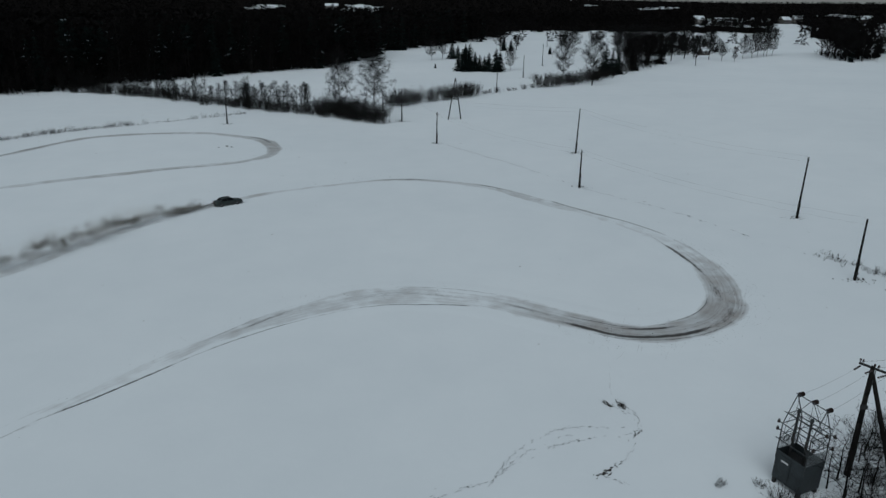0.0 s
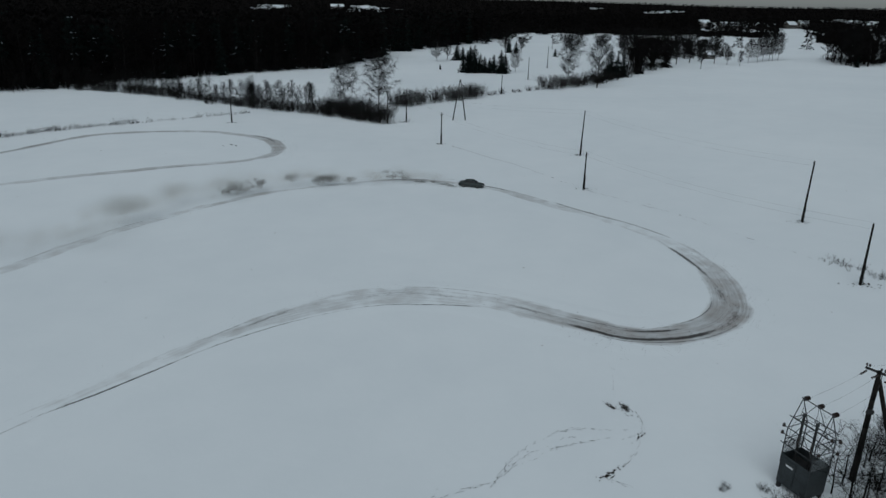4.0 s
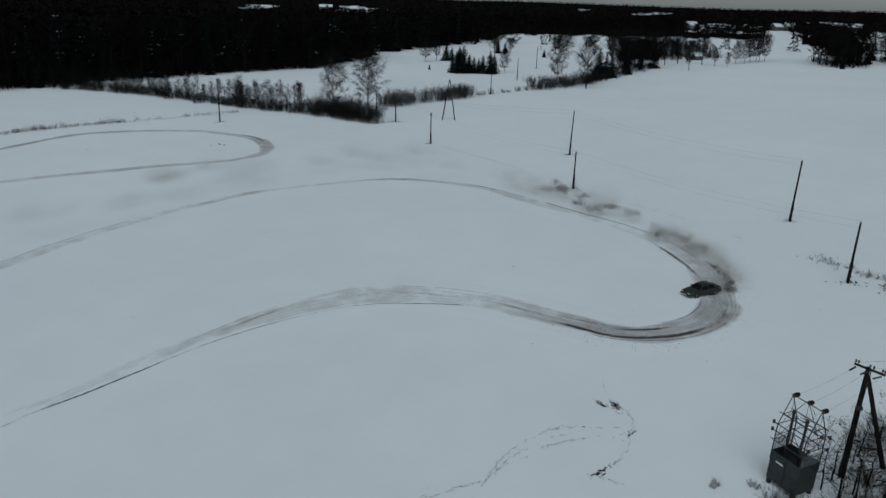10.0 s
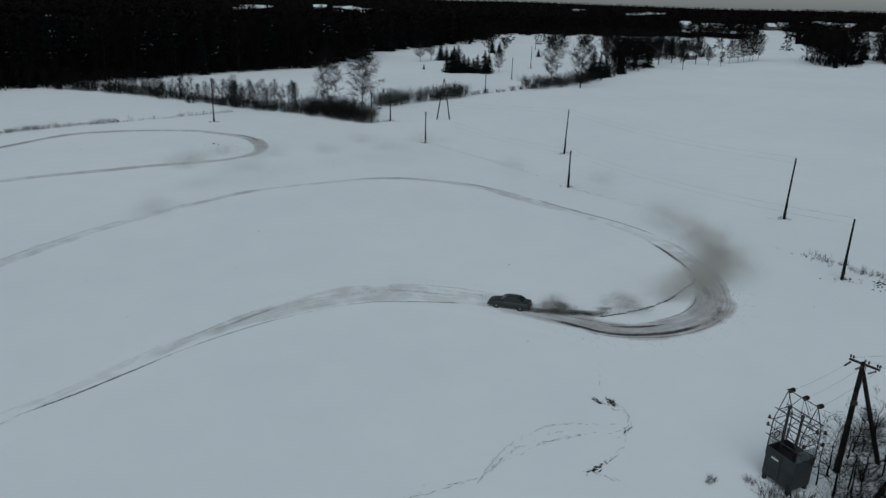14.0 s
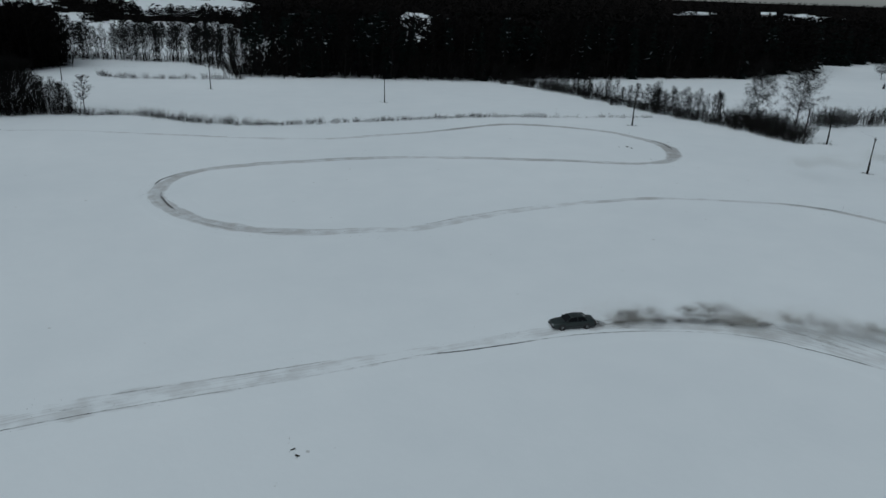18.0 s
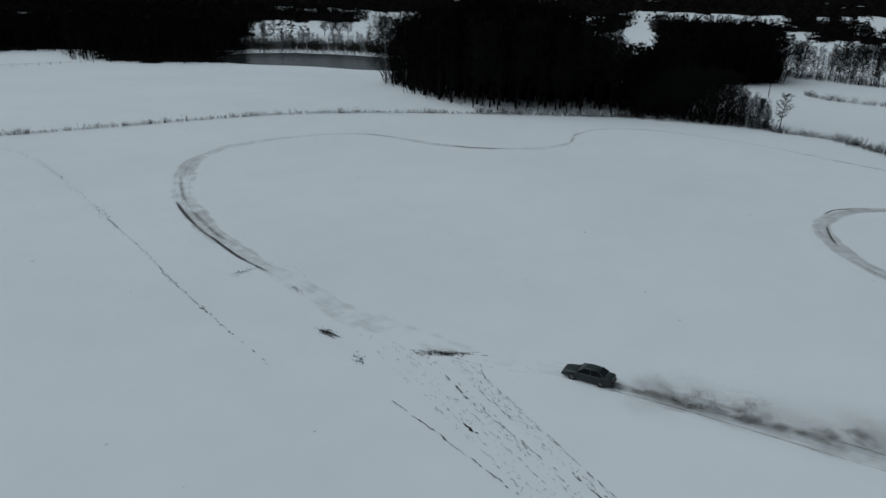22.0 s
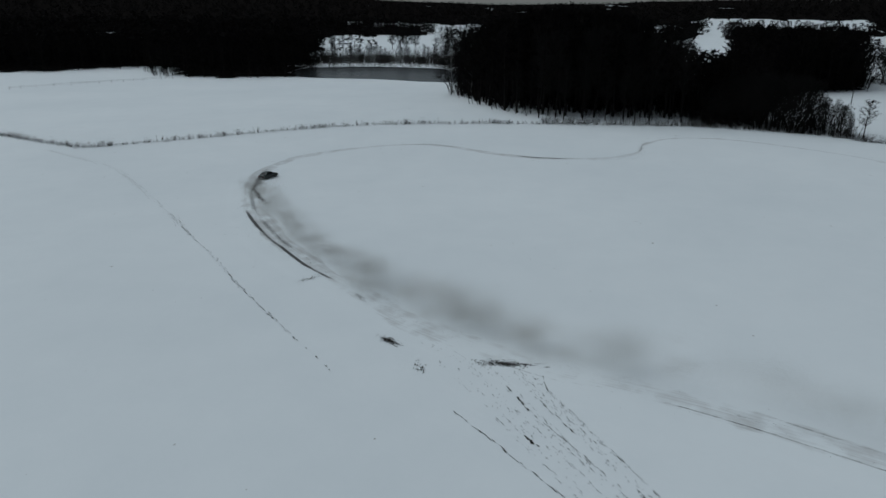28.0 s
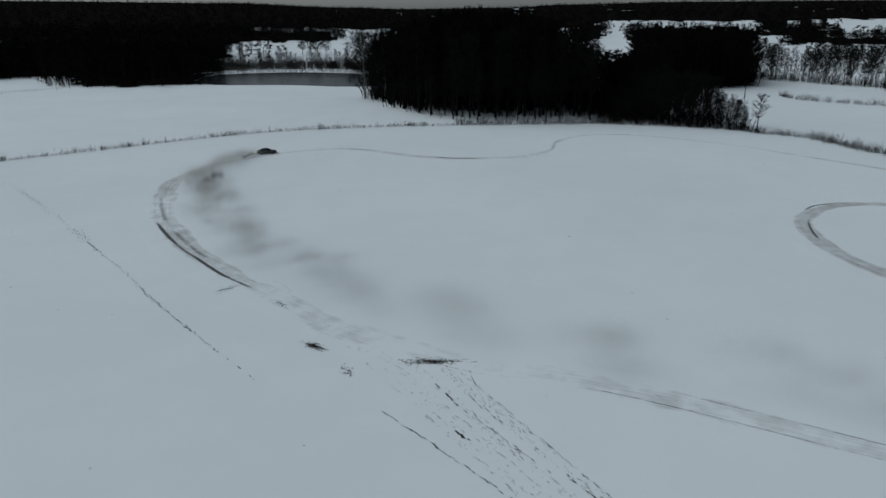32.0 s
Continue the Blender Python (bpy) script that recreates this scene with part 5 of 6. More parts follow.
# bare soil and stubble heaped round the feet of the poles
feet = Strips()
random.seed(72)
for x, y, tall, arm in POLES:
    for _ in range(26):
        feet.clod(x + random.gauss(0, 0.8), y + random.gauss(0, 0.5), random.uniform(0.05, 0.16))
for _ in range(200):
    u = random.random()
    feet.clod(44.5 + 14 * u + random.gauss(0, 0.4), 66.5 + 7.5 * u + random.gauss(0, 0.5), random.uniform(0.05, 0.2))
for x, y, r in ((-47.5, 140.2, 0.38), (-46.2, 139.4, 0.22), (-48.6, 139.0, 0.15), (-27.9, 26.5, 0.16), (-28.6, 26.9, 0.12)):
    for _ in range(5):
        feet.clod(x + random.gauss(0, r * 0.5), y + random.gauss(0, r * 0.5), r * random.uniform(0.4, 1.0))
for _ in range(420):
    u = random.random()
    feet.clod(24.5 + 7 * u + random.gauss(0, 0.9), 34.5 + 6.5 * u + random.gauss(0, 0.9), random.uniform(0.02, 0.07))
feet.done("bare_soil", SOIL, "bare soil and stubble showing round pole feet", "soil")


def build_substation():
    """A small open transformer station: sheet-metal cabinet with a lattice of steel over it."""
    root = tagged(new("transformer_station"), "grey sheet-metal transformer cabinet with an open steel frame above", "substation")
    root.location = on(21.0, 35.45)
    root.rotation_euler = (0, 0, math.atan2(-1.8, 0.85))
    L, D, H = 1.0, 0.82, 2.3
    for y, name in ((-D, "front_panel"), (D - 0.04, "back_panel")):
        part(name, box(bmesh.new(), (-L, y, 0.35), (L, y + 0.04, H), 0.008), SHEET, root)
    for x in (-L, L - 0.04):
        part("side_panel", box(bmesh.new(), (x, -D + 0.043, 0.35), (x + 0.04, D - 0.043, H - 0.003), 0.008), SHEET, root)
    part("floor_plate", box(bmesh.new(), (-L + 0.05, -D + 0.05, 0.5), (L - 0.05, D - 0.05, 0.56)), IRON, root)
    door = part("door", box(bmesh.new(), (-0.75, -D - 0.035, 0.55), (0.1, -D - 0.004, H - 0.2), 0.01), SHEET, root, "hinged sheet-metal door")
    part("handle", rod(bmesh.new(), (0.0, -D - 0.07, 1.3), (0.0, -D - 0.07, 1.55), 0.015), STEEL, door, "steel bar handle")
    part("sign_strip", box(bmesh.new(), (-0.55, -D - 0.05, 1.72), (-0.05, -D - 0.037, 1.82)), PLATE, door, "pale sign strip")
    for x in (-L + 0.15, L - 0.15):
        for y in (-D + 0.12, D - 0.12):
            part("leg", box(bmesh.new(), (x - 0.1, y - 0.1, -0.3), (x + 0.1, y + 0.1, 0.35), 0.01), IRON, root, "concrete block foot")
    for x in (-L, L):
        for y in (-D, D):
            part("corner_post", rod(bmesh.new(), (x, y, H - 0.6), (x * 0.98, y * 0.98, 4.1), 0.035, 0.035, 4), STEEL, root)
            part("gable_bar", rod(bmesh.new(), (x * 0.98, y * 0.98, 4.1), (x * 0.98, 0.0, 5.9), 0.03, 0.03, 4), STEEL, root)
        for z in (3.3, 4.1, 4.7):
            half = D * (1.0 if z < 4.2 else 0.66)
            part("end_bar", rod(bmesh.new(), (x, -half, z), (x, half, z), 0.025, 0.025, 4), STEEL, root)
        part("end_brace", rod(bmesh.new(), (x, -D, 3.0), (x, D, 4.1), 0.02, 0.02, 4), STEEL, root)
        net = bmesh.new()
        for k in range(25):
            y = -D + 2 * D * k / 24
            rod(net, (x, y, H), (x, y, 3.05), 0.010, 0.010, 3)
        for k in range(12):
            rod(net, (x, -D, H + 0.75 * k / 11), (x, D, H + 0.75 * k / 11), 0.010, 0.010, 3)
        part("mesh_panel", net, NETTING, root, "grey wire-mesh panel")
    for y, zs in ((-D, (3.0, 3.6, 4.1)), (D, (3.3, 4.1)), (0.0, (4.4, 5.9)), (-0.5, (4.7,)), (0.5, (4.7,))):
        for z in zs:
            part("long_bar", rod(bmesh.new(), (-L - (0.25 if z < 5 else 0.1), y, z), (L + (0.25 if z < 5 else 0.1), y, z), 0.03, 0.03, 4), STEEL, root)
    for x, top in ((-0.62, 4.9), (0.30, 4.8)):
        part("fuse_post", rod(bmesh.new(), (x, -0.1, 0.56), (x, -0.1, top), 0.085, 0.075, 7), IRON, root, "dark upright fuse post")
        part("fuse_cap", rod(bmesh.new(), (x, -0.1, top), (x, -0.1, top + 0.16), 0.12, 0.10, 8), STEEL, root)
        part("arrester", rod(bmesh.new(), (x + 0.12, -0.35, 3.1), (x + 0.12, -0.35, 3.75), 0.07, 0.045, 8), CERAMIC, root, "ribbed brown arrester")
    tank = part("transformer_tank", box(bmesh.new(), (-0.9, -0.7, 0.56), (0.9, 0.62, 1.75), 0.03), IRON, root, "dark oil-filled transformer tank")
    for k in range(9):
        part("cooling_fin", box(bmesh.new(), (-0.64 + 0.16 * k, 0.62, 0.65), (-0.62 + 0.16 * k, 0.74, 1.5)), IRON, tank)
    for x in (-0.95, 0.0, 0.95):
        bm = bmesh.new()
        for k in range(5):
            rod(bm, (x, 0.12 + 0.07 * k, 5.86), (x, 0.17 + 0.07 * k, 5.86), 0.14, 0.09, 9)
        part("strain_insulator", bm, CERAMIC, root, "stack of dark insulator discs")
        bm = bmesh.new()
        last = Vector((x, 0.1, 5.8))
        for k in range(1, 7):
            w = Vector((x + 0.12 * math.sin(k), 0.1 - 0.1 * k, 5.8 - 0.42 * k - 0.1 * math.sin(k * 0.8)))
            rod(bm, last, w, 0.012, 0.012, 4)
            last = w
        part("jumper_wire", bm, IRON, root)
    for x, y, z in ((-L - 0.25, -D, 3.6), (-L - 0.25, -D, 4.1), (-L - 0.25, D, 4.1), (L + 0.25, -D, 3.6), (L + 0.25, D, 3.3), (L + 0.25, D, 4.1), (L + 0.28, 0.0, 4.4)):
        part("end_insulator", rod(bmesh.new(), (x, y, z - 0.06), (x, y, z + 0.14), 0.10, 0.06, 8), CERAMIC, root, "dark end insulator")
    for y, z0, z1 in ((-D, 3.0, 4.1), (D, 3.3, 4.1), (0.0, 4.4, 5.9)):
        for a, b in ((-L, -0.1), (L, 0.1)):
            part("side_brace", rod(bmesh.new(), (a, y, z0), (b, y, z1), 0.02, 0.02, 4), STEEL, root)
    for x in (-L + 0.3, L - 0.1):
        bm = bmesh.new()
        for k in range(12):
            a, b = 2 * math.pi * k / 12, 2 * math.pi * (k + 1) / 12
            rod(bm, (x, -0.6 + 0.22 * math.cos(a), 3.2 + 0.22 * math.sin(a)), (x, -0.6 + 0.22 * math.cos(b), 3.2 + 0.22 * math.sin(b)), 0.03, 0.03, 4)
        part("cable_coil", bm, RUBBER, root, "coil of black cable")
    return root


build_substation()


def build_end_pole():
    """The strutted pole that feeds the station, with its crossarm and insulators."""
    root = tagged(new("strutted_pole"), "dark wooden strutted end pole with crossarm and insulators", "power pole", "power poles")
    base = on(24.8, 36.6)
    root.location = base
    bm = bmesh.new()
    for k in range(4):
        rod(bm, Vector((-0.02, 0.1, 7.6)) * (k / 4) + Vector((0, 0, -0.4 if k == 0 else 0)), Vector((-0.02, 0.1, 7.6)) * ((k + 1) / 4), 0.20 - 0.02 * k, 0.18 - 0.02 * k, 10)
    part("post", bm, POLE, root, soft=True)
    far = on(28.0, 37.5) - base
    part("strut", rod(bmesh.new(), (far.x, far.y, far.z - 0.3), (0.1, 0.12, 7.0), 0.16, 0.12, 9), POLE, root, soft=True)
    part("crossarm", rod(bmesh.new(), (-0.55, 0.62, 7.55), (0.62, -0.55, 7.45), 0.085, 0.085, 6), IRON, root, "dark steel crossarm")
    for k in (0.03, 0.12, 0.5, 0.62, 0.9, 0.98):
        p = Vector((-0.55, 0.62, 7.61)).lerp(Vector((0.62, -0.55, 7.51)), k)
        insulator(root, p)
    for k in (0.1, 0.5, 0.95):
        p = Vector((-0.55, 0.62, 7.48)).lerp(Vector((0.62, -0.55, 7.38)), k)
        d = (Vector((21.0, 35.5, 6.9)) - base - p).normalized()
        bm = bmesh.new()
        for j in range(4):
            rod(bm, p + d * (0.15 + 0.14 * j), p + d * (0.22 + 0.14 * j), 0.07, 0.045, 7)
        part("strain_insulator", bm, CERAMIC, root, "string of dark insulator discs")
    part("down_cable", rod(bmesh.new(), (-0.15, -0.1, 0.4), (0.2, 0.1, 7.5), 0.025, 0.025, 5), RUBBER, root, "black cable down the post")
    part("junction_box", box(bmesh.new(), (-0.35, -0.3, 4.9), (0.02, -0.12, 5.15), 0.01), IRON, root)
    return root


build_end_pole()
zc = height(24.8, 36.6)
turn_s = math.atan2(-1.8, 0.85)
for k, x in ((0.1, -0.95), (0.5, 0.0), (0.95, 0.95)):
    p = Vector((24.8, 36.6, zc)) + Vector((-0.55, 0.62, 7.48)).lerp(Vector((0.62, -0.55, 7.38)), k)
    q = Vector((21.0 + x * math.cos(turn_s) - 0.5 * math.sin(turn_s), 35.45 + x * math.sin(turn_s) + 0.5 * math.cos(turn_s), height(21, 35.45) + 5.86))
    cable(p, q, 0.006, 0.12)
for k in (0.05, 0.55, 0.95):
    p = Vector((24.8, 36.6, zc)) + Vector((-0.55, 0.62, 7.65)).lerp(Vector((0.62, -0.55, 7.55)), k)
    cable(p, on(60.0 + 3 * k, 45.0 - 3 * k, 8.0), 0.006, 0.6)
pole(25.9, 34.2, 5.2, 0.0, (-6, 26), 0.3, "leaning stub pole beside the transformer station")

random.seed(73)
for n, (x, y, tall, stout) in enumerate(((23.3, 34.2, 5.2, 1.2), (24.6, 34.9, 3.8, 1.3), (26.9, 38.6, 3.0, 1.4), (28.6, 39.4, 3.4, 1.5), (29.8, 37.4, 3.6, 1.4), (22.6, 33.2, 3.0, 1.3), (24.0, 36.2, 3.4, 1.5), (25.8, 35.6, 3.2, 1.6), (23.4, 32.8, 4.4, 1.4), (27.4, 36.2, 2.8, 1.6), (26.2, 37.9, 2.6, 1.5), (22.9, 35.3, 3.6, 1.2))):
    STOCK_KEY = ("scrub", n % 3)
    plant(STOCK_KEY, x, y, tall, random.uniform(0, 6), stout)
for x, y, tall in ((19.6, 34.0, 1.3), (20.6, 33.4, 1.2), (18.9, 35.4, 0.6), (16.7, 35.6, 0.5), (16.4, 35.3, 0.35), (27.6, 39.0, 1.4), (28.9, 40.4, 1.5), (30.0, 41.8, 1.4), (26.3, 36.0, 1.3), (25.6, 35.6, 1.1), (28.5, 36.6, 1.6), (30.4, 39.6, 1.8), (24.0, 33.6, 1.2), (25.4, 33.6, 2.1), (27.4, 35.0, 1.8), (23.2, 33.0, 1.7), (27.0, 33.6, 2.2), (21.4, 33.6, 1.1)):
    plant(("bush", random.randrange(4)), x, y, 0.75 * tall, random.uniform(0, 6), 1.3, "low brown scrub poking through the snow")


def build_fence():
    line = spline([(-268, -178), (-291, -160), (-311, -145), (-322, -136)], 5.0)
    root = tagged(new("field_fence"), "row of low wooden fence posts across a snowy hill", "fence")
    root.location = on(*line[0])
    for p in line:
        q = on(*p) - root.location
        part("post", rod(bmesh.new(), q - Vector((0, 0, 0.3)), q + Vector((random.gauss(0, 0.03), 0, 1.25)), 0.07, 0.06, 6), POLE, root)
    for a, b in zip(line, line[1:]):
        for z in (0.6, 1.05):
            part("rail", rod(bmesh.new(), on(*a, z) - root.location, on(*b, z) - root.location, 0.02, 0.02, 4), POLE, root)


build_fence()


def build_pond():
    shape = [(-333, -80), (-322, -40), (-308, -6), (-330, 2), (-356, 4), (-380, -20), (-388, -60), (-372, -88)]
    line = spline(shape, 6.0, closed=True)
    level = height(-328.0, -45.0) + 0.12
    bm = bmesh.new()
    mid = np.mean(line, axis=0)
    rings = []
    for k in (1.0, 0.66, 0.33):
        rings.append([bm.verts.new((*(mid + (p - mid) * k), level)) for p in line])
    top = bm.verts.new((*mid, level))
    n = len(line)
    for a, b in zip(rings, rings[1:]):
        for k in range(n):
            bm.faces.new((a[k], a[(k + 1) % n], b[(k + 1) % n], b[k]))
    for k in range(n):
        bm.faces.new((rings[-1][k], rings[-1][(k + 1) % n], top))
    me = bpy.data.meshes.new("pond")
    bm.to_mesh(me)
    bm.free()
    me.materials.append(WATER)
    tagged(new("pond", me), "dark open water of a small pond", "water", kind="structure")


build_pond()


def house(x, y, long, deep, tall, rise, turn, wall, label):
    root = tagged(new("house"), label, "house", "distant houses")
    root.location = on(x, y)
    root.rotation_euler = (0, 0, turn)
    L, D = long / 2, deep / 2
    part("wall", box(bmesh.new(), (-L, -D, -1.0), (L, D, tall)), wall, root)
    bm = bmesh.new()
    o = 0.5
    v = [bm.verts.new(c) for c in ((-L - o, -D - o, tall - 0.1), (L + o, -D - o, tall - 0.1), (L + o, 0, tall + rise), (-L - o, 0, tall + rise), (-L - o, D + o, tall - 0.1), (L + o, D + o, tall - 0.1))]
    w = [bm.verts.new(q.co + Vector((0, 0, 0.3))) for q in v]
    for f in ((0, 1, 2, 3), (3, 2, 5, 4)):
        bm.faces.new([w[k] for k in f])
        bm.faces.new([v[k] for k in f][::-1])
    for a, b in ((0, 1), (1, 2), (2, 5), (5, 4), (4, 3), (3, 0)):
        bm.faces.new((v[a], v[b], w[b], w[a]))
    roof = part("roof", bm, ROOF, root, "snow-covered gable roof")
    part("chimney", box(bmesh.new(), (L * 0.3, -0.4, tall + rise * 0.6), (L * 0.3 + 0.8, 0.4, tall + rise + 1.2)), WOODWALL, roof)
    for k in (-1, 1):
        bm = bmesh.new()
        t = [bm.verts.new(c) for c in ((k * L, -D, tall), (k * L, D, tall), (k * L, 0, tall + rise * 0.95))]
        u = [bm.verts.new(q.co - Vector((k * 0.2, 0, 0))) for q in t]
        bm.faces.new(t)
        bm.faces.new(u[::-1])
        for a in range(3):
            bm.faces.new((t[a], t[(a + 1) % 3], u[(a + 1) % 3], u[a]))
        part("gable", bm, wall, root)
    many = max(2, int(long / 3.5))
    for k in range(many):
        cx = -L + long * (k + 0.5) / many
        win = part("window", box(bmesh.new(), (cx - 0.6, -D - 0.06, 1.0), (cx + 0.6, -D - 0.005, 2.3)), PLATE, root)
        part("pane", box(bmesh.new(), (cx - 0.5, -D - 0.085, 1.1), (cx + 0.5, -D - 0.062, 2.2)), PANE, win)
    return root


for x, y, long, deep, tall, rise, turn, wall, label in (
        (322, 886, 34, 12, 4.5, 4.5, 0.2, WALL, "long pale farm building with a snowy roof"), (300, 930, 14, 9, 6, 4, 0.4, WALL, "pale house with a snowy roof"),
        (368, 905, 22, 10, 4, 4, 0.1, WOODWALL, "dark barn with a snowy roof"), (540, 1020, 16, 10, 5, 4.5, 0.6, WALL, "pale house with a snowy roof"),
        (575, 1050, 14, 10, 5, 4.5, -0.3, WOODWALL, "dark house with a snowy roof"), (610, 1010, 18, 10, 5, 5, 0.3, WALL, "pale house with a snowy roof"),
        (480, 1050, 15, 10, 5, 4.5, 0.0, WALL, "pale house with a snowy roof"), (430, 980, 15, 9, 5, 4, 0.5, WOODWALL, "dark house with a snowy roof"),
        (132, 392, 5, 4, 2.2, 1.8, 0.3, WOODWALL, "small dark shed under field trees"), (-300, 1700, 30, 12, 5, 5, 0.2, WALL, "long pale farm building with a snowy roof"),
        (-1090, 640, 16, 10, 5, 4.5, 1.2, WALL, "pale house with a snowy roof"), (-1110, 690, 14, 9, 5, 4.5, 0.9, WALL, "pale house with a snowy roof"), (-1180, 420, 18, 10, 5, 4.5, 1.4, WOODWALL, "dark farmhouse with a snowy roof")):
    house(x, y, long, deep, tall, rise, turn, wall, label)


# ---------------------------------------------------------------- the car
def hull(bm, stations):
    """A skin through closed rings of points, one ring a station along the car."""
    rings = [[bm.verts.new(p) for p in ring] for ring in stations]
    many = len(rings[0])
    for a, b in zip(rings, rings[1:]):
        for k in range(many):
            e = (k + 1) % many
            bm.faces.new((a[k], a[e], b[e], b[k]))
    bm.faces.new(rings[0][::-1])
    bm.faces.new(rings[-1])
    bmesh.ops.recalc_face_normals(bm, faces=bm.faces)
    return bm


def ring(x, half, low, belt, top, tuck=0.86):
    """A cross-section of the lower body, front of the car towards +x."""
    w = half
    side = [(w * 0.90, low), (w * 0.985, low + 0.12), (w, (low + belt) * 0.5), (w * 0.985, belt - 0.06), (w * 0.93, belt), (w * 0.6, top)]
    return [(x, y, z) for y, z in side] + [(x, -y, z) for y, z in side[::-1]]


def build_car():
    root = tagged(new("car"), "dull dark grey-green old saloon car driving on snow", "car")
    bm = bmesh.new()
    hull(bm, [ring(2.34, 0.66, 0.32, 0.56, 0.60), ring(2.26, 0.76, 0.24, 0.66, 0.70), ring(2.05, 0.82, 0.20, 0.72, 0.77), ring(1.55, 0.85, 0.20, 0.80, 0.85), ring(0.95, 0.865, 0.20, 0.87, 0.92),
              ring(0.2, 0.87, 0.20, 0.90, 0.93), ring(-0.8, 0.87, 0.20, 0.91, 0.94), ring(-1.45, 0.86, 0.20, 0.92, 0.96), ring(-1.95, 0.83, 0.22, 0.92, 0.97), ring(-2.25, 0.79, 0.26, 0.90, 0.94), ring(-2.34, 0.72, 0.34, 0.80, 0.84)])
    part("body", bm, PAINT, root, soft=True)
    bm = bmesh.new()

    def cabin(x, half, z):
        return [(x, half, z - 0.04), (x, half * 0.8, z), (x, -half * 0.8, z), (x, -half, z - 0.04), (x, -half, z - 0.075), (x, half, z - 0.075)]

    hull(bm, [cabin(0.38, 0.56, 1.33), cabin(0.15, 0.60, 1.39), cabin(-0.35, 0.62, 1.415), cabin(-0.85, 0.61, 1.39), cabin(-1.08, 0.57, 1.335)])
    part("roof", bm, PAINT, root, soft=True)
    # glass: windscreen, rear window and side windows stand between the belt and the roof
    bm = bmesh.new()
    v = [bm.verts.new(c) for c in ((1.02, 0.70, 0.90), (1.02, -0.70, 0.90), (0.40, -0.55, 1.30), (0.40, 0.55, 1.30))]
    u = [bm.verts.new(q.co - Vector((0.05, 0, 0.03))) for q in v]
    bm.faces.new(v), bm.faces.new(u[::-1])
    for k in range(4):
        bm.faces.new((v[k], u[k], u[(k + 1) % 4], v[(k + 1) % 4]))
    part("windscreen", bm, GLASS, root)
    bm = bmesh.new()
    v = [bm.verts.new(c) for c in ((-1.62, -0.68, 0.94), (-1.62, 0.68, 0.94), (-1.09, 0.55, 1.30), (-1.09, -0.55, 1.30))]
    u = [bm.verts.new(q.co + Vector((0.05, 0, -0.03))) for q in v]
    bm.faces.new(v), bm.faces.new(u[::-1])
    for k in range(4):
        bm.faces.new((v[k], u[k], u[(k + 1) % 4], v[(k + 1) % 4]))
    part("rear_window", bm, GLASS, root)
    for s in (-1, 1):
        for name, xs in (("front_side_window", ((0.90, 0.92), (0.36, 1.29), (-0.28, 1.33), (-0.30, 0.91))), ("rear_side_window", ((-0.36, 0.91), (-0.34, 1.33), (-0.98, 1.28), (-1.38, 0.93)))):
            bm = bmesh.new()
            v = [bm.verts.new((x, s * (0.80 - 0.52 * (z - 0.91)), z)) for x, z in xs]
            u = [bm.verts.new((q.co.x, q.co.y - s * 0.04, q.co.z)) for q in v]
            bm.faces.new(v if s < 0 else v[::-1]), bm.faces.new(u[::-1] if s < 0 else u)
            for k in range(4):
                bm.faces.new((v[k], u[k], u[(k + 1) % 4], v[(k + 1) % 4]))
            part(name, bm, GLASS, root)
        for x0, z0, x1, z1, name in ((1.0, 0.89, 0.37, 1.32, "windscreen_pillar"), (-0.33, 0.91, -0.32, 1.36, "door_pillar"), (-1.58, 0.93, -1.06, 1.32, "rear_pillar")):
            wide = 0.09 if name == "rear_pillar" else 0.04
            part(name, rod(bmesh.new(), (x0, s * 0.77, z0), (x1, s * 0.575, z1), wide, wide * 0.8, 6), PAINT, root)
        part("sill_trim", box(bmesh.new(), (-0.92, s * 0.87 - 0.02, 0.44), (0.95, s * 0.87 + 0.02, 0.52), 0.008), TRIM, root, "black side rubbing strip")
        for x in (0.05, -0.85):
            part("door_handle", box(bmesh.new(), (x - 0.1, s * 0.872 - 0.02, 0.74), (x + 0.1, s * 0.872 + 0.02, 0.78), 0.006), TRIM, root)
        part("mirror", box(bmesh.new(), (0.72, s * 0.93 - 0.09, 0.93), (0.84, s * 0.93 + 0.06, 1.05), 0.02), TRIM, root, "black door mirror")
        part("headlight", box(bmesh.new(), (2.24, s * 0.52 - 0.2, 0.52), (2.345, s * 0.52 + 0.16, 0.66), 0.02), LAMP, root)
        part("tail_light", box(bmesh.new(), (-2.36, s * 0.52 - 0.17, 0.64), (-2.27, s * 0.52 + 0.2, 0.78), 0.015), RED, root)
    part("bonnet_seam", box(bmesh.new(), (1.03, -0.72, 0.905), (1.06, 0.72, 0.935), 0.004), TRIM, root, "dark cowl gap under the windscreen")
    part("grille", box(bmesh.new(), (2.30, -0.30, 0.50), (2.365, 0.30, 0.64), 0.01), TRIM, root)
    part("front_bumper", box(bmesh.new(), (2.18, -0.80, 0.30), (2.42, 0.80, 0.46), 0.05), TRIM, root)
    part("rear_bumper", box(bmesh.new(), (-2.44, -0.80, 0.34), (-2.2, 0.80, 0.50), 0.05), TRIM, root)
    part("front_plate", box(bmesh.new(), (2.424, -0.26, 0.33), (2.432, 0.26, 0.43)), PLATE, root)
    part("rear_plate", box(bmesh.new(), (-2.452, -0.26, 0.37), (-2.444, 0.26, 0.47)), PLATE, root)
    part("exhaust", rod(bmesh.new(), (-2.5, 0.5, 0.26), (-2.2, 0.5, 0.26), 0.03), STEEL, root)
    wheels = []
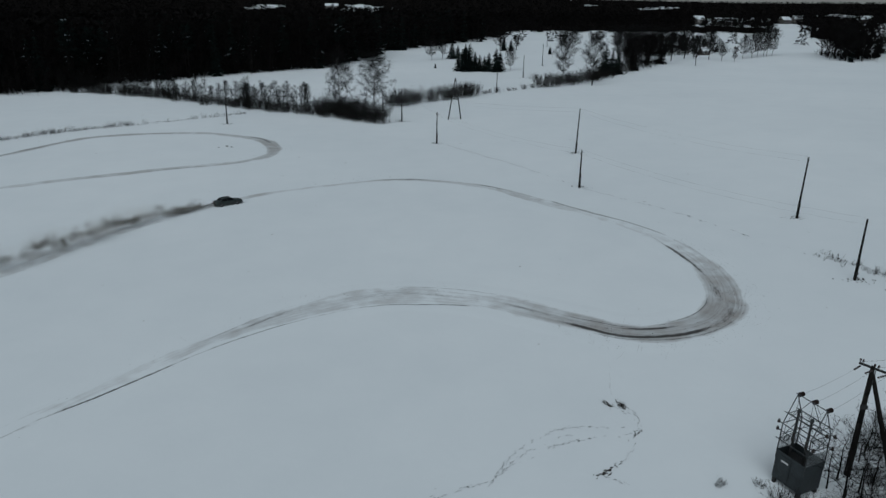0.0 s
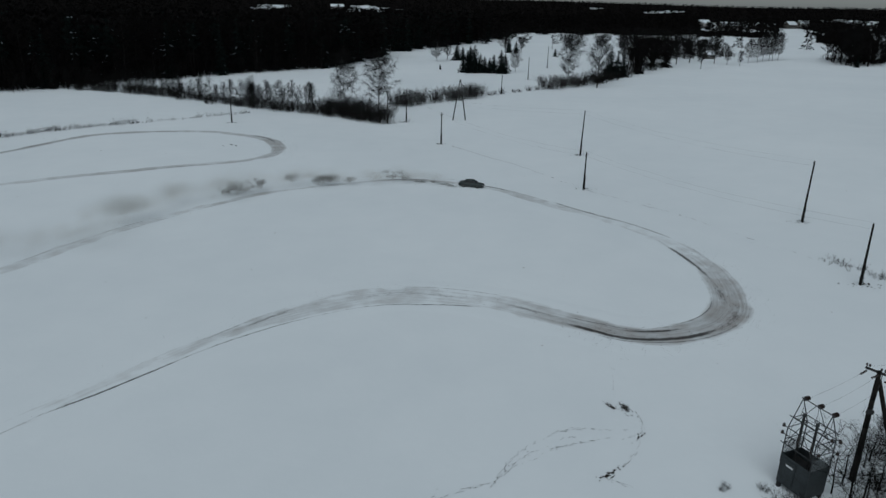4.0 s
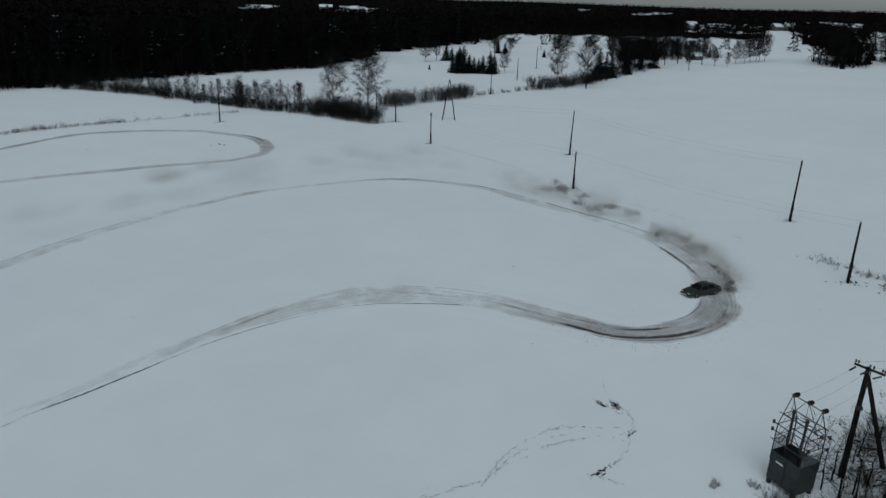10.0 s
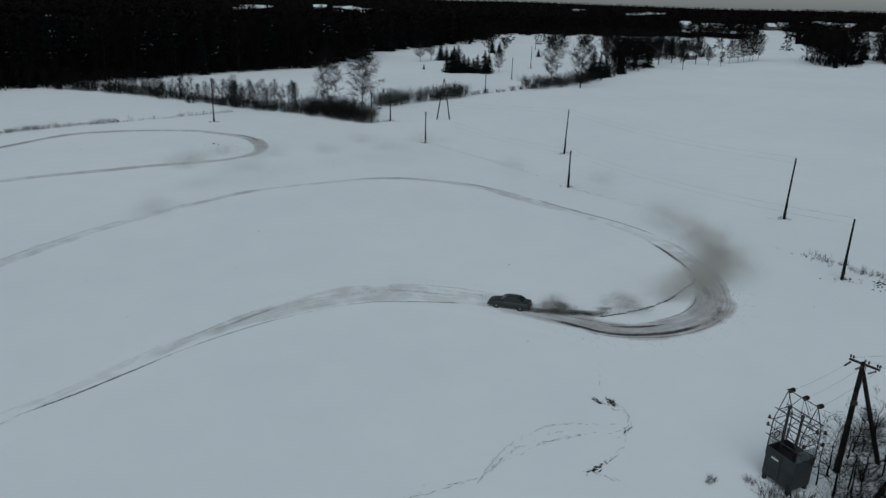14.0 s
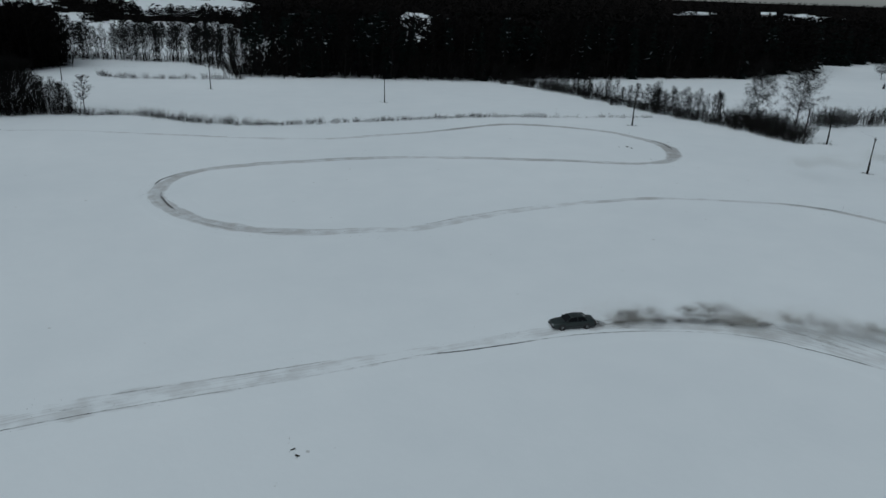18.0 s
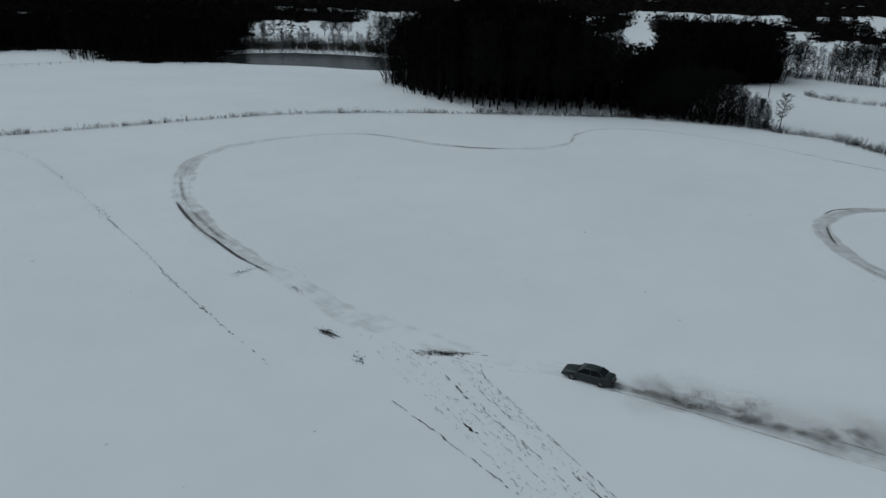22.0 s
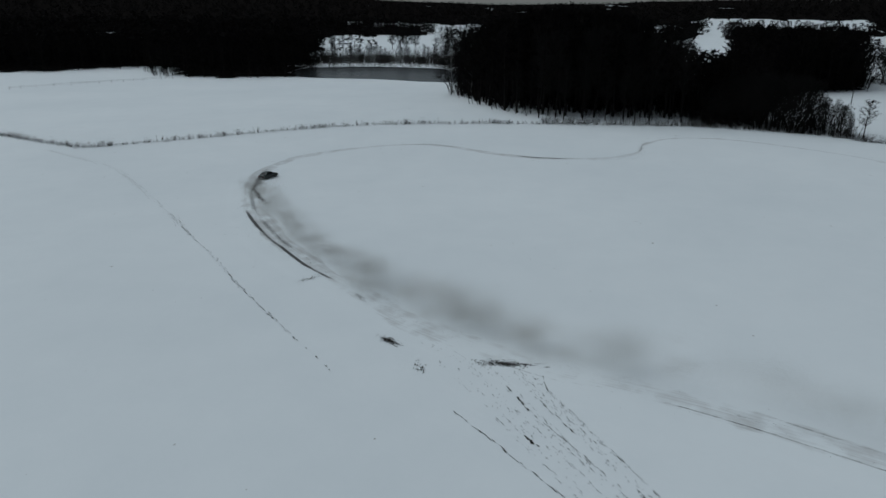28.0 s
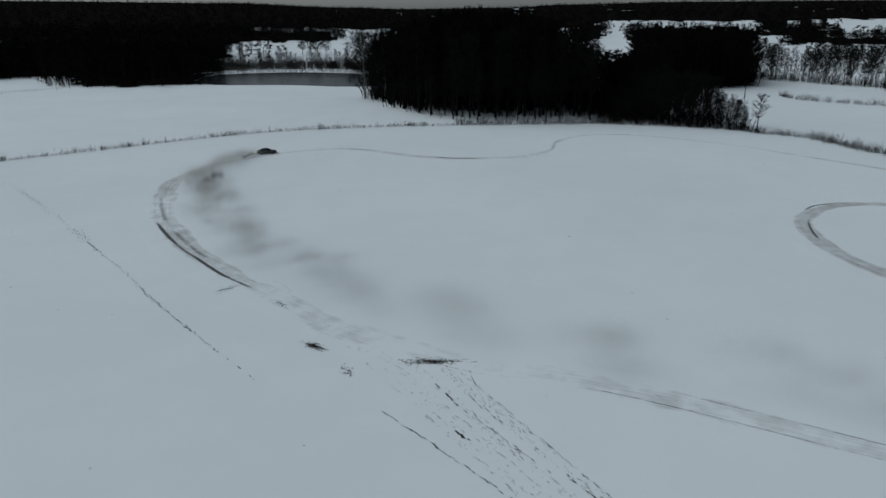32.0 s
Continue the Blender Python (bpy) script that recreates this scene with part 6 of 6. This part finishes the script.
    for x in (1.36, -1.36):
        for s in (-1, 1):
            for_arch = bmesh.new()
            rod(for_arch, (x, s * 0.70, 0.34), (x, s * 0.872, 0.34), 0.37, 0.37, 18)
            part("wheel_arch", for_arch, TRIM, root, "dark wheel arch")
            hub = new("wheel")
            hub.parent = root
            bm = bmesh.new()
            prof = [(0.21, -0.09), (0.30, -0.10), (0.315, -0.06), (0.315, 0.06), (0.30, 0.10), (0.21, 0.09)]
            many = 20
            rings = [[bm.verts.new((r * math.cos(2 * math.pi * k / many), y, r * math.sin(2 * math.pi * k / many))) for r, y in prof] for k in range(many)]
            for k in range(many):
                a, b = rings[k], rings[(k + 1) % many]
                for j in range(len(prof)):
                    e = (j + 1) % len(prof)
                    bm.faces.new((a[j], a[e], b[e], b[j]))
            part("tyre", bm, RUBBER, hub, soft=True)
            bm = bmesh.new()
            rod(bm, (0, -0.06, 0), (0, 0.06, 0), 0.205, 0.205, 16)
            for k in range(5):
                w = 2 * math.pi * k / 5
                rod(bm, (0.04 * math.cos(w), s * 0.075, 0.04 * math.sin(w)), (0.19 * math.cos(w), s * 0.075, 0.19 * math.sin(w)), 0.03, 0.025, 5)
            part("rim", bm, RIM, hub, "dull alloy rim")
            wheels.append((hub, x, s * 0.79))
    return root, wheels


car, wheels = build_car()
car.scale = (0.85, 0.85, 0.85)


# ---------------------------------------------------------------- dust behind the car
def cloud_mesh(seed, size, flat, many, speck, mat, drawn=1.0, heaps=9, loose=0.42):
    """A clump of dust: many small flakes, dense in the middle and thin at the rim, in a few billows."""
    g = np.random.RandomState(seed)
    lumps = g.normal(0, 0.62, (heaps, 3)) * (size, size, size * flat)
    lumps[:, 2] = np.abs(lumps[:, 2]) * 1.1 + 0.1
    own = g.randint(0, heaps, many)
    c = lumps[own] + g.normal(0, loose, (many, 3)) * (size, size, size * flat)
    c[:, 2] = np.abs(c[:, 2])
    c[:, 0] *= drawn
    d = g.normal(0, 1, (many, 3, 3))
    d /= np.linalg.norm(d, axis=2, keepdims=True)
    v = c[:, None] + d * (speck * g.uniform(0.5, 1.0, (many, 1, 1)))
    return tri_mesh("dust", v.reshape(-1, 3), np.arange(many * 3).reshape(-1, 3), [mat])


TRAIL = [cloud_mesh(400 + n, 0.24, 0.80, 9000, 0.0150, SPRAY, 2.6) for n in range(5)]
PUFF = [cloud_mesh(420 + n, 0.58 + 0.07 * n, 0.85, 13000 + 1800 * n, 0.020, SMOKE, 1.35, 12, 0.30) for n in range(6)]
CLOUD = [cloud_mesh(430 + n, 1.15 + 0.12 * n, 0.66, 11500 + 1800 * n, 0.018, DUST, 1.25, 10, 0.40) for n in range(6)]
VEIL = [cloud_mesh(440 + n, 1.6 + 0.2 * n, 0.60, 34000 + 5000 * n, 0.0185, HAZE, 1.2, 7, 0.55) for n in range(4)]
WIND = Vector((0.4, 1.6, 0.20))
# how much dust the wheels throw up: until, share
RICH = ((-3.4, 0.4), (-0.7, 1.0), (-0.2, 0.2), (0.3, 0.9), (0.9, 0.1), (1.3, 0.8), (2.0, 0.3), (5.0, 0.65), (8.2, 0.4), (11.7, 1.0), (12.4, 0.08), (17.0, 0.75), (25.0, 0.7), (33.0, 1.0))

# how much of it is dark soil
DARK = ((0.4, 0.9), (1.2, 0.25), (1.8, 0.7), (4.6, 0.15), (8.2, 0.6), (9.2, 0.2), (12.4, 0.0), (13.2, 0.04), (19.4, 0.42), (22.5, 0.30), (33.0, 0.04))

# the car's way: seconds, x, y, heading in degrees
CAR_WAY = [
    (0, -33.56, 97.55, 37),
    (0.5, -29.27, 101.30, 37),
    (1, -24.64, 104.36, 33),
    (1.5, -19.70, 106.90, 27),
    (2, -14.72, 109.07, 20),
    (2.5, -10.02, 110.26, 9),
    (3, -5.84, 110.47, 0),
    (3.5, -2.02, 110.16, -10),
    (5.5, 12.42, 99.82, -40),
    (6, 15.46, 95.57, -50),
    (6.5, 18.54, 91.39, -53),
    (7, 21.58, 87.45, -55),
    (7.5, 24.14, 83.73, -60),
    (8, 25.95, 79.87, -72),
    (8.5, 26.97, 75.60, -96),
    (9, 27.22, 71.36, -121),
    (9.5, 26.73, 67.87, -143),
    (10, 25.61, 65.23, -157),
    (10.5, 23.94, 63.08, -161),
    (11, 21.90, 61.37, -163),
    (11.5, 19.63, 60.04, -169),
    (12, 17.12, 59.10, -177),
    (12.5, 14.54, 58.76, -184),
    (13, 12.03, 59.14, -194),
    (13.5, 9.43, 60.00, -200),
    (15.5, -3.92, 63.38, -190),
    (16, -7.52, 63.00, -180),
    (16.5, -11.17, 61.91, -166),
    (17, -14.77, 60.01, -154),
    (17.5, -18.23, 57.49, -144),
    (18, -21.46, 54.44, -136),
    (18.5, -24.56, 50.78, -130),
    (19, -27.56, 46.50, -127),
    (19.5, -30.54, 41.87, -125),
    (20, -33.81, 37.09, -125),
    (20.5, -37.31, 32.16, -125),
    (21, -40.74, 26.96, -125),
    (21.5, -44.20, 21.39, -124),
    (22, -47.65, 15.56, -122),
    (22.5, -50.91, 9.58, -120),
    (23, -54.43, 3.59, -122),
    (23.5, -58.69, -2.23, -128),
    (24, -63.79, -7.75, -137),
    (24.5, -69.56, -12.75, -143),
    (25, -75.87, -17.35, -148),
    (25.5, -82.52, -21.89, -150),
    (27.5, -114.18, -34.77, -188),
    (28, -121.74, -35.22, -203),
    (28.5, -129.09, -35.09, -215),
    (29, -135.33, -34.24, -224),
    (29.5, -139.98, -32.64, -230),
    (30, -143.03, -30.60, -236),
    (30.5, -145.29, -28.65, -240),
    (31, -147.57, -26.97, -245),
    (31.5, -149.26, -25.54, -252),
    (32, -150.01, -24.48, -258),
]


def car_at(t):
    """Place and heading of the car at a time, between the rows of its way; before the start it comes round the circuit."""
    if t <= 0:
        back = int(round(-t * 10.5))
        start = min(range(len(CIRCUIT)), key=lambda k: np.linalg.norm(CIRCUIT[k] - np.array(CAR_WAY[0][1:3])))
        p = CIRCUIT[(start - back) % len(CIRCUIT)]
        d = along(CIRCUIT, (start - back) % len(CIRCUIT))[0]
        return p[0], p[1], math.degrees(math.atan2(d[1], d[0]))
    for a, b in zip(CAR_WAY, CAR_WAY[1:]):
        if t <= b[0]:
            f = (t - a[0]) / (b[0] - a[0])
            return tuple(a[k] + (b[k] - a[k]) * f for k in (1, 2, 3))
    return CAR_WAY[-1][1:]


def car_pose(x, y, head):
    c, s = math.cos(radians(head)), math.sin(radians(head))
    up = [height(x + c * a - s * b, y + s * a + c * b) for a, b in ((1.18, 0), (-1.18, 0), (0, 0.7), (0, -0.7))]
    pitch, roll = math.atan2(up[0] - up[1], 2.36), math.atan2(up[2] - up[3], 1.4)
    z = max(sum(up[:2]) / 2, sum(up[2:]) / 2) + 0.015
    return Matrix.Translation((x, y, z)) @ Matrix.Rotation(radians(head), 4, "Z") @ Matrix.Rotation(-pitch, 4, "Y") @ Matrix.Rotation(roll, 4, "X")


def fresh_rut(way, seed):
    """A rut of black soil that the car digs on its way."""
    random.seed(seed)
    s = Strips()
    line = spline(way, 0.3)
    for k in range(len(line) - 1):
        d = line[k + 1] - line[k]
        d = d / np.linalg.norm(d)
        for _ in range(5):
            s.dash(line[k] + np.array((-d[1], d[0])) * random.gauss(0, 0.07), d, random.uniform(0.2, 0.6), random.uniform(0.04, 0.12))
            s.clod(*(line[k] + np.random.normal(0, 0.16, 2)), random.uniform(0.015, 0.05))
    return s.done("fresh_rut", SOIL, "fresh black rut dug into the snow by wheels", "tyre marks")


def motions():
    for n, (when, way) in enumerate(FRESH):
        down, up = pose(0, 0, -0.5), pose(0, 0, 0)
        walk(fresh_rut(way, 600 + n), [(0.0, down), (when - 0.1, down), (when + 0.3, up), (32.0, up)])
    walk(car, [(t, car_pose(x, y, head)) for t, x, y, head in CAR_WAY])
    # the wheels roll with the way that the car makes
    end = CAR_WAY[-1][0]
    steps = int(end * FPS)
    turned, rows = 0.0, [(0.0, 0.0)]
    last = car_at(0.0)
    for k in range(1, steps + 1):
        now = car_at(max(1e-4, k / FPS))
        turned += min(radians(80), math.hypot(now[0] - last[0], now[1] - last[1]) / 0.274)
        rows.append((k / FPS, turned))
        last = now
    for hub, x, y in wheels:
        place = Matrix.Translation((x, y, 0.315))
        walk(hub, [(t, place @ Matrix.Rotation(a, 4, "Y")) for t, a in rows])
    g = random.Random(91)
    t, n, gone = -10.0, 0, (0.0, 0.0)
    while t < end - 0.1:
        x, y, head = car_at(t)
        if math.hypot(x - gone[0], y - gone[1]) < (0.5 if 8.0 < t < 17.0 else 0.95):
            t += 0.1
            continue
        gone = (x, y)
        c, s = math.cos(radians(head)), math.sin(radians(head))
        tail = Vector((x - 2.5 * c, y - 2.5 * s, 0))
        rich = next(share for until, share in RICH if t < until)
        kinds = [(TRAIL[n % 5], 0.0, 1.5 if 12.8 < t < 19.5 else 0.8, 0.10)]
        dark = next(share for until, share in DARK if t < until)
        if 8.0 < t < 12.2:
            tail += Vector((0.9, -0.3, 0)) * smooth(8.0, 9.5, t)
        if g.random() < dark:
            kinds.append((PUFF[g.randrange(6)], 0.2, 3.6, 0.4))
        if (t > 17.5 and g.random() < (0.95 if t < 25.6 else 0.7)) or 8.2 < t < 11.8 or (2.0 < t < 6.0 and n % 2):
            kinds.append((CLOUD[g.randrange(6)], 0.15, 4.2, 0.5))
        if n % 2 == 1 and g.random() < rich:
            kinds.append((CLOUD[g.randrange(6)], 1.1, 5.5, 0.9))
        if n % 4 == 0 and g.random() < rich:
            kinds.append((VEIL[g.randrange(4)], 3.0, 13.0, 1.5))
        for me, wait, life, spread in kinds:
            born, die = t + wait, t + wait + life
            if die < 0.3 or born > end - 0.05:
                continue
            ob = tagged(new("dust_puff", me), "loose puff of grey-brown dust thrown up behind a car", "dust", "dust puffs", "stuff")
            side = Vector((g.gauss(0, 1), g.gauss(0, 1), 0)) * spread
            gust = g.uniform(0.45, 1.25)
            turn = head + g.gauss(0, 12)

            def at(when):
                age = when - t
                p = tail + side + WIND * age * gust * min(1.0, 0.3 + age / 2.5)
                rise = p.z + (0.35 * min(1.0, max(0.0, age - 0.2) / 0.8) if life > 2 else 0.0)
                return p.x, p.y, height(p.x, p.y) + rise

            keys = []
            deep = 9.0
            if born > 0.12:
                x0, y0, z0 = at(born)
                keys += [(0.0, pose(x0, y0, z0 - deep, 0, 0, turn))]
                if born > 0.4:
                    keys += [(born - 0.2, pose(x0, y0, z0 - deep, 0, 0, turn))]
                first = born
            else:
                first = 0.0
            many = 4
            for k in range(many):
                when = first + (min(die, end) - first) * k / (many - 1)
                if when > end or (keys and when - keys[-1][0] < 0.06):
                    continue
                keys.append((when, pose(*at(when), 0, 0, turn + 10 * k)))
            if die < end - 0.3:
                x1, y1, z1 = at(die)
                keys.append((min(end, die + 1.6), pose(x1 + 0.5, y1 + 1.2, z1 - deep, 0, 0, turn + 40)))
                if die + 1.6 < end - 0.1:
                    keys.append((end, pose(x1 + 0.5, y1 + 1.2, z1 - deep, 0, 0, turn + 40)))
            elif keys[-1][0] < end:
                keys.append((end, pose(*at(end), 0, 0, turn + 40)))
            walk(ob, keys)
        t += 0.1
        n += 1


motions()
